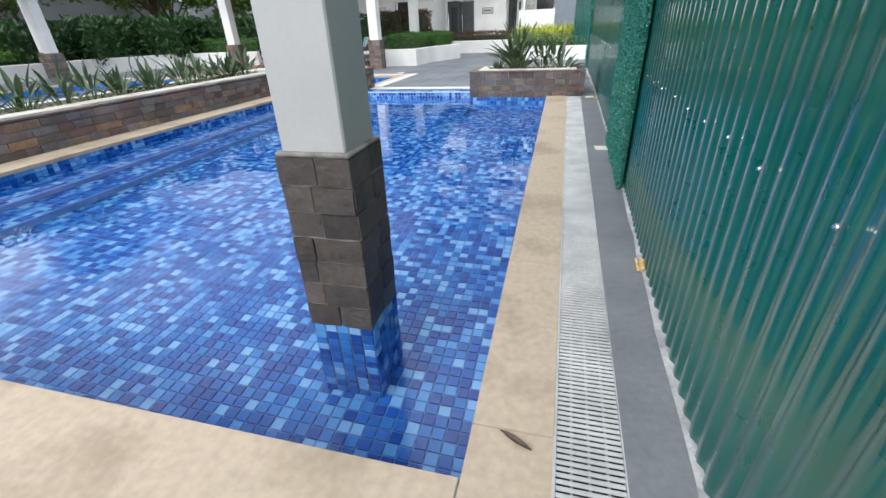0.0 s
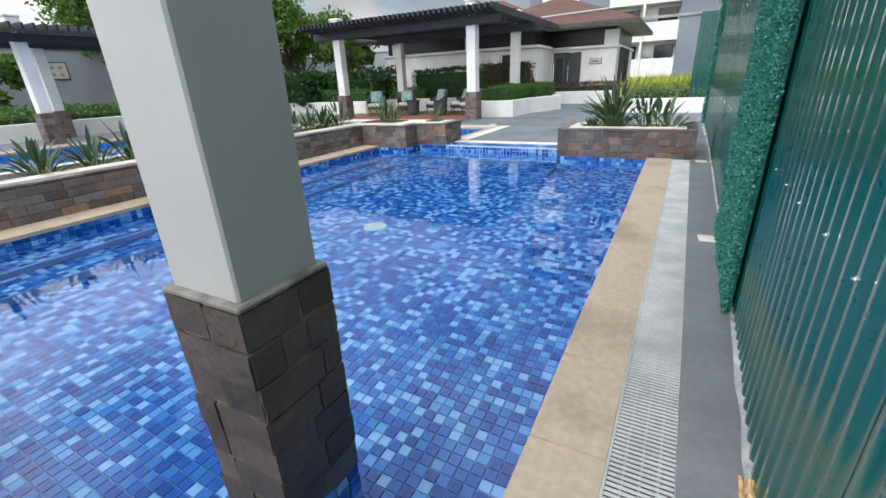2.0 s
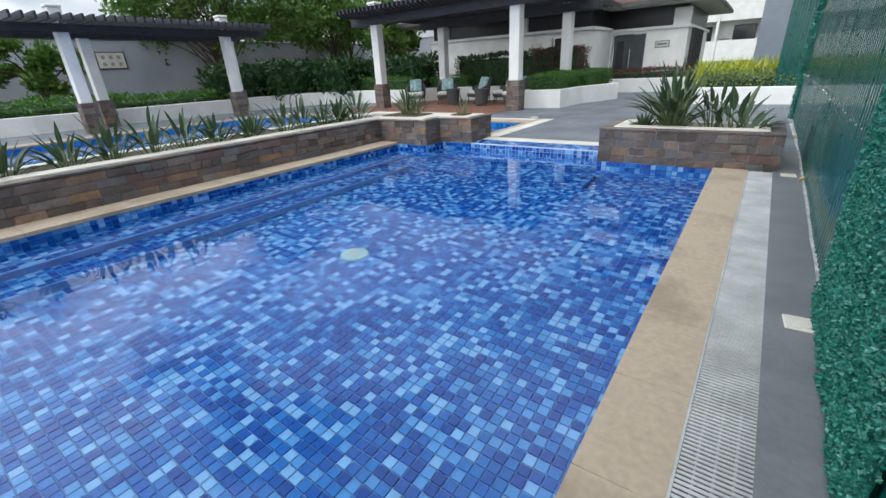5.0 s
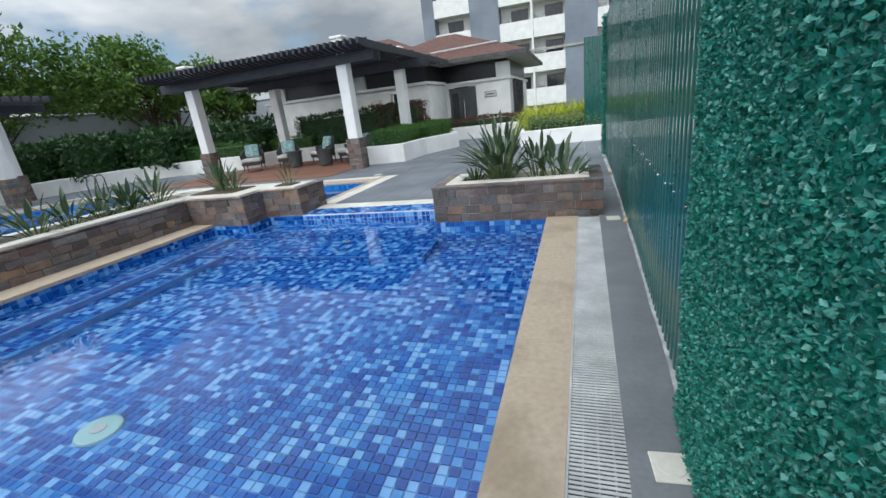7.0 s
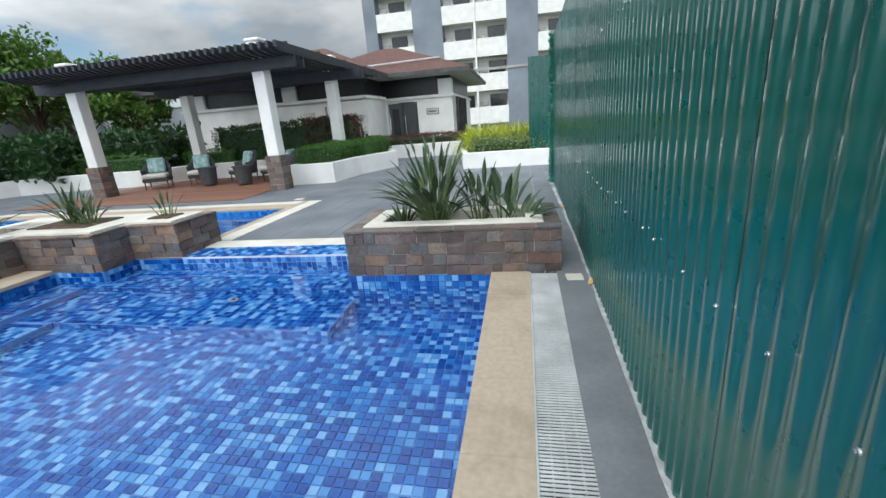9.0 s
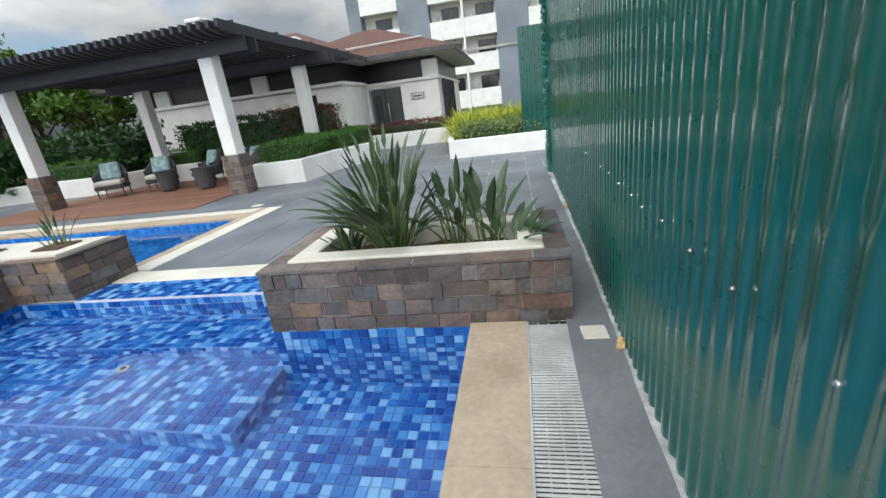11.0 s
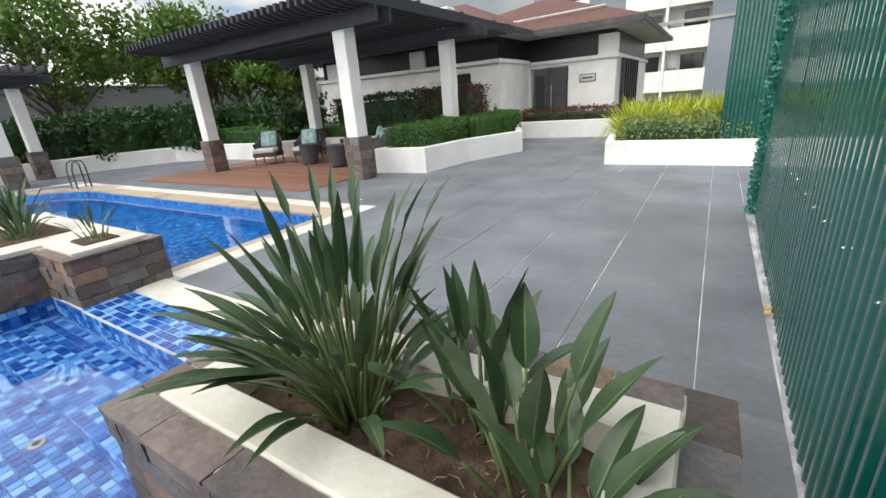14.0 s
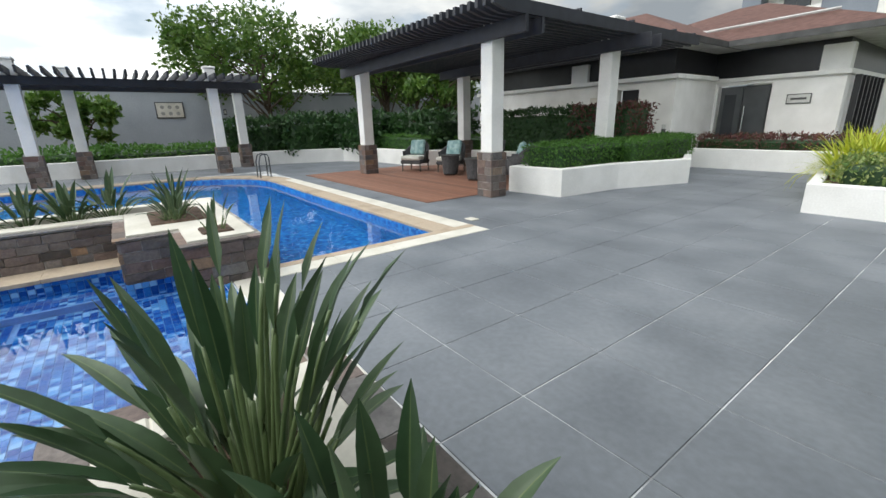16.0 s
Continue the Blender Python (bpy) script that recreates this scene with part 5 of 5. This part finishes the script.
part("lettering", Shape().box(-3.38, -3.07, FY - 0.04, FY - 0.037, 1.54, 1.59, 0.001), M_INK, plate)
nb = part("notice_board", Shape().box(-7.5, -7.05, WY - 0.03, WY - 0.002, 1.35, 1.8, 0.01), M_CREAM, club, "small cream notice board")
for k in range(7):
    part("screen_fin", Shape().box(-2.36 + 0.0 * k, -2.24, FY + 0.4 + 0.42 * k, FY + 0.48 + 0.42 * k, 0.4, 2.05, 0.006), M_BLACK, club, "tall dark screen fin")
# roof: two hips with overhanging eaves


def hip(x0, x1, y0, y1, z, ridge, zr, name):
    (ra, rb) = ridge
    s = Shape()
    t = 0.14
    s.add([(x0, y0, z), (x1, y0, z), (x1, y1, z), (x0, y1, z), (*ra, zr), (*rb, zr)], [(0, 1, 5, 4) if rb[0] != ra[0] else (0, 1, 4), (1, 2, 5) if rb[0] != ra[0] else (1, 2, 5, 4), (2, 3, 4, 5) if rb[0] != ra[0] else (2, 3, 5), (3, 0, 4) if rb[0] != ra[0] else (3, 0, 4, 5)])
    r_ = part("roof", s, M_ROOF, club, "brown shingle hip roof")
    f = Shape()
    for a in ((x0, x1, y0, y0 + 0.03), (x0, x1, y1 - 0.03, y1), (x0, x0 + 0.03, y0 + 0.031, y1 - 0.031), (x1 - 0.03, x1, y0 + 0.031, y1 - 0.031)):
        f.box(*a, z - t, z - 0.002, 0.004)
    part("fascia", f, M_INK, r_, "dark fascia board")
    part("soffit", Shape().box(x0 + 0.04, x1 - 0.04, y0 + 0.04, y1 - 0.04, z - t, z - t + 0.03, 0.004), M_SOFFIT, r_, "pale soffit")
    return r_


hip(-10.0, -1.6, 19.95, 28.0, 2.98, ((-6.2, 24.5), (-5.4, 24.5)), 4.55, "roof")
hip(-13.4, -4.6, 17.7, 24.5, 2.97, ((-10.2, 21.0), (-7.4, 21.0)), 4.25, "roof")
part("roof_flashing", Shape().tube([(-8.2, 19.2, 3.38), (-5.6, 20.9, 3.42), (-2.9, 21.4, 3.55)], 0.035, 6), M_SOFFIT, club, "pale roof flashing")
bol = thing("bollard_light", (-5.0, 18.3, 0.36), "short dark bollard lamp among the shrubs", "lamp")
part("post", Shape().tube([(-5.0, 18.0, 0.36), (-5.0, 18.0, 0.95)], 0.05, 10), M_INK, bol)
part("lens", Shape().tube([(-5.0, 18.0, 0.951), (-5.0, 18.0, 1.05)], 0.045, 10), M_SOFFIT, bol)

# ---- apartment block ----
apt = thing("apartment_block", (-5, 46, 0), "white and blue-grey apartment block with stacked balconies", "building")
AY, FLH, NF = 43.0, 2.75, 7
part("body", Shape().box(-13, 22, AY + 1.2, AY + 14, -0.02, FLH * NF, 0.02), M_WHITEPAINT, apt)
for x0, x1 in ((-13.0, -11.9), (-8.7, -6.15), (-0.75, 1.8), (7.0, 9.6), (15.2, 17.8)):
    part("column_panel", Shape().box(x0, x1, AY - 0.05, AY + 1.199, -0.02, FLH * NF + 0.5, 0.02), M_BLUEGREY, apt, "blue-grey rendered panel")
for x0, x1 in ((-11.9, -8.7), (-6.15, -3.5), (-3.3, -0.75), (1.8, 4.3), (4.5, 7.0), (9.6, 12.3), (12.5, 15.2)):
    for k in range(NF):
        z = k * FLH
        bal = part("balcony", Shape().box(x0, x1, AY, AY + 1.19, z + 0.62, z + 0.8, 0.01).box(x0, x1, AY, AY + 0.12, z + 0.801, z + 2.05, 0.01), M_WHITEPAINT, apt)
        win = part("window", Shape().box(x0 + 0.9, x0 + 2.35, AY + 1.14, AY + 1.199, z + 2.0, z + 3.1, 0.01), M_INK, apt)
        part("pane", Shape().box(x0 + 0.95, x0 + 1.61, AY + 1.12, AY + 1.139, z + 2.05, z + 3.05, 0.004), M_WINDOW, win)
        part("pane", Shape().box(x0 + 1.64, x0 + 2.3, AY + 1.12, AY + 1.139, z + 2.05, z + 3.05, 0.004), M_WINDOW, win)
        part("air_conditioner", Shape().box(x0 + 0.1, x0 + 0.75, AY + 0.9, AY + 1.19, z + 2.2, z + 2.5, 0.02), M_SIGN, apt, "boxy white air conditioner")
for x in (-3.4, 4.4, 12.4):
    part("downpipe", Shape().box(x - 0.09, x + 0.09, AY - 0.08, AY + 1.19, 0, FLH * NF, 0.02), M_WHITEPAINT, apt)
part("roof_slab", Shape().box(-13.3, 22.3, AY - 0.3, AY + 14.3, FLH * NF + 0.5, FLH * NF + 0.8, 0.02), M_WHITEPAINT, apt)
part("string_course", Shape().box(-6.1, 22, AY - 0.14, AY - 0.055, 5.0, 5.2, 0.02), M_CONC, apt)

# ---- boundary wall and trees ----
single("boundary_wall_west", Shape().box(-22.2, -22.0, -8, 24.2, -0.03, 2.82, 0.02).box(-22.25, -21.95, -8, 24.2, 2.822, 2.9, 0.02), M_WALLGREY, "grey-blue rendered boundary wall", "wall", "structure")
single("boundary_wall_north", Shape().box(-22.0, -13.5, 24.0, 24.2, -0.03, 2.82, 0.02).box(-22.0, -13.5, 23.95, 24.25, 2.822, 2.9, 0.02), M_WALLGREY, "grey-blue rendered boundary wall", "wall", "structure")
pst = thing("wall_poster", (-21.97, 9.4, 1.75), "framed cream safety notice with six marks", "sign")
part("poster_frame", Shape().box(-21.99, -21.95, 8.95, 10.0, 1.74, 2.4, 0.006), M_INK, pst)
part("poster_face", Shape().box(-21.949, -21.945, 8.99, 9.96, 1.78, 2.36, 0.001), M_CREAM, pst)
for i in range(3):
    for j in range(2):
        part("mark", Shape().tube([(-21.944, 9.2 + i * 0.28, 1.93 + j * 0.26), (-21.94, 9.2 + i * 0.28, 1.93 + j * 0.26)], 0.075, 14), M_CONC, pst)
wl_ = thing("wall_lamp", (-21.97, 11.6, 1.9), "small dark lantern on the boundary wall", "lamp")
part("body", Shape().box(-21.99, -21.88, 11.55, 11.67, 1.85, 2.1, 0.015), M_INK, wl_)
part("lens", Shape().box(-21.879, -21.86, 11.57, 11.65, 1.9, 2.05, 0.01), M_SOFFIT, wl_)
tree(-19.8, 6.4, 2.0, 1.35, 1.75, 16, 3600, 31, "small round leafy tree before the wall", 0.2, 0.8)
tree(-20.7, 13.2, 3.4, 3.5, 4.1, 44, 10500, 32, "broad leafy tree rising over the boundary wall", 0.22, 0.62)
tree(-17.6, 17.6, 3.4, 2.7, 3.7, 32, 6500, 33, "broad leafy tree rising over the boundary wall", 0.22, 0.6)
tree(-14.2, 18.4, 3.0, 1.6, 2.7, 22, 5000, 34, "dense dark leafy tree beside the clubhouse", 0.2, 0.9)
tree(-25.5, 20.0, 3.6, 3.0, 4.0, 28, 6000, 35, "leafy tree behind the boundary wall", 0.24, 0.6)
tree(-19.5, 20.5, 3.4, 2.4, 3.4, 26, 5500, 36, "leafy tree near the boundary wall", 0.22, 0.7)
tree(-20.8, 1.0, 2.2, 1.5, 2.0, 18, 3600, 37, "small leafy tree before the wall", 0.2, 0.8)

# ---- deck tiles ----
TP = 0.61
_tile = Shape().box(0, 1, 0, 1, -0.012, 0.0, 0.004).mesh("deck_tile", M_DECK)


def tile_cells(x0, x1, y0, y1):
    xs = [x0] + [-0.31 + TP * k for k in range(-40, 6) if x0 + 0.02 < -0.31 + TP * k < x1 - 0.02] + [x1]
    ys = [y0] + [9.30 + TP * k for k in range(-30, 30) if y0 + 0.02 < 9.30 + TP * k < y1 - 0.02] + [y1]
    for i in range(len(xs) - 1):
        for j in range(len(ys) - 1):
            yield xs[i] + 0.0032, xs[i + 1] - 0.0032, ys[j] + 0.0032, ys[j + 1] - 0.0032


for a, b, c, d in tile_cells(-3.36, 0.6, 8.205, 19.0):
    piece("deck_tile", _tile, paving, columns((a, c, 0.0), Vector((b - a, 0, 0)), Vector((0, d - c, 0)), Vector((0, 0, 1))))
_s = Shape()
for reg in ((-1.36, 0.6, 7.975, 8.2), (-16.1, -3.37, 10.76, 19.0), (-16.1, -13.11, -5, 10.75), (-3.36, 1.5, 19.0, 21), (-5, 0.37, -5, 0.33), (0.6, 1.6, 11.6, 19)):
    for a, b, c, d in tile_cells(*reg):
        _s.box(a, b, c, d, -0.012, 0.0, 0.003)
part("deck_tiles", _s, M_DECK, paving, "grey square deck tiles")["kind"] = "stuff"
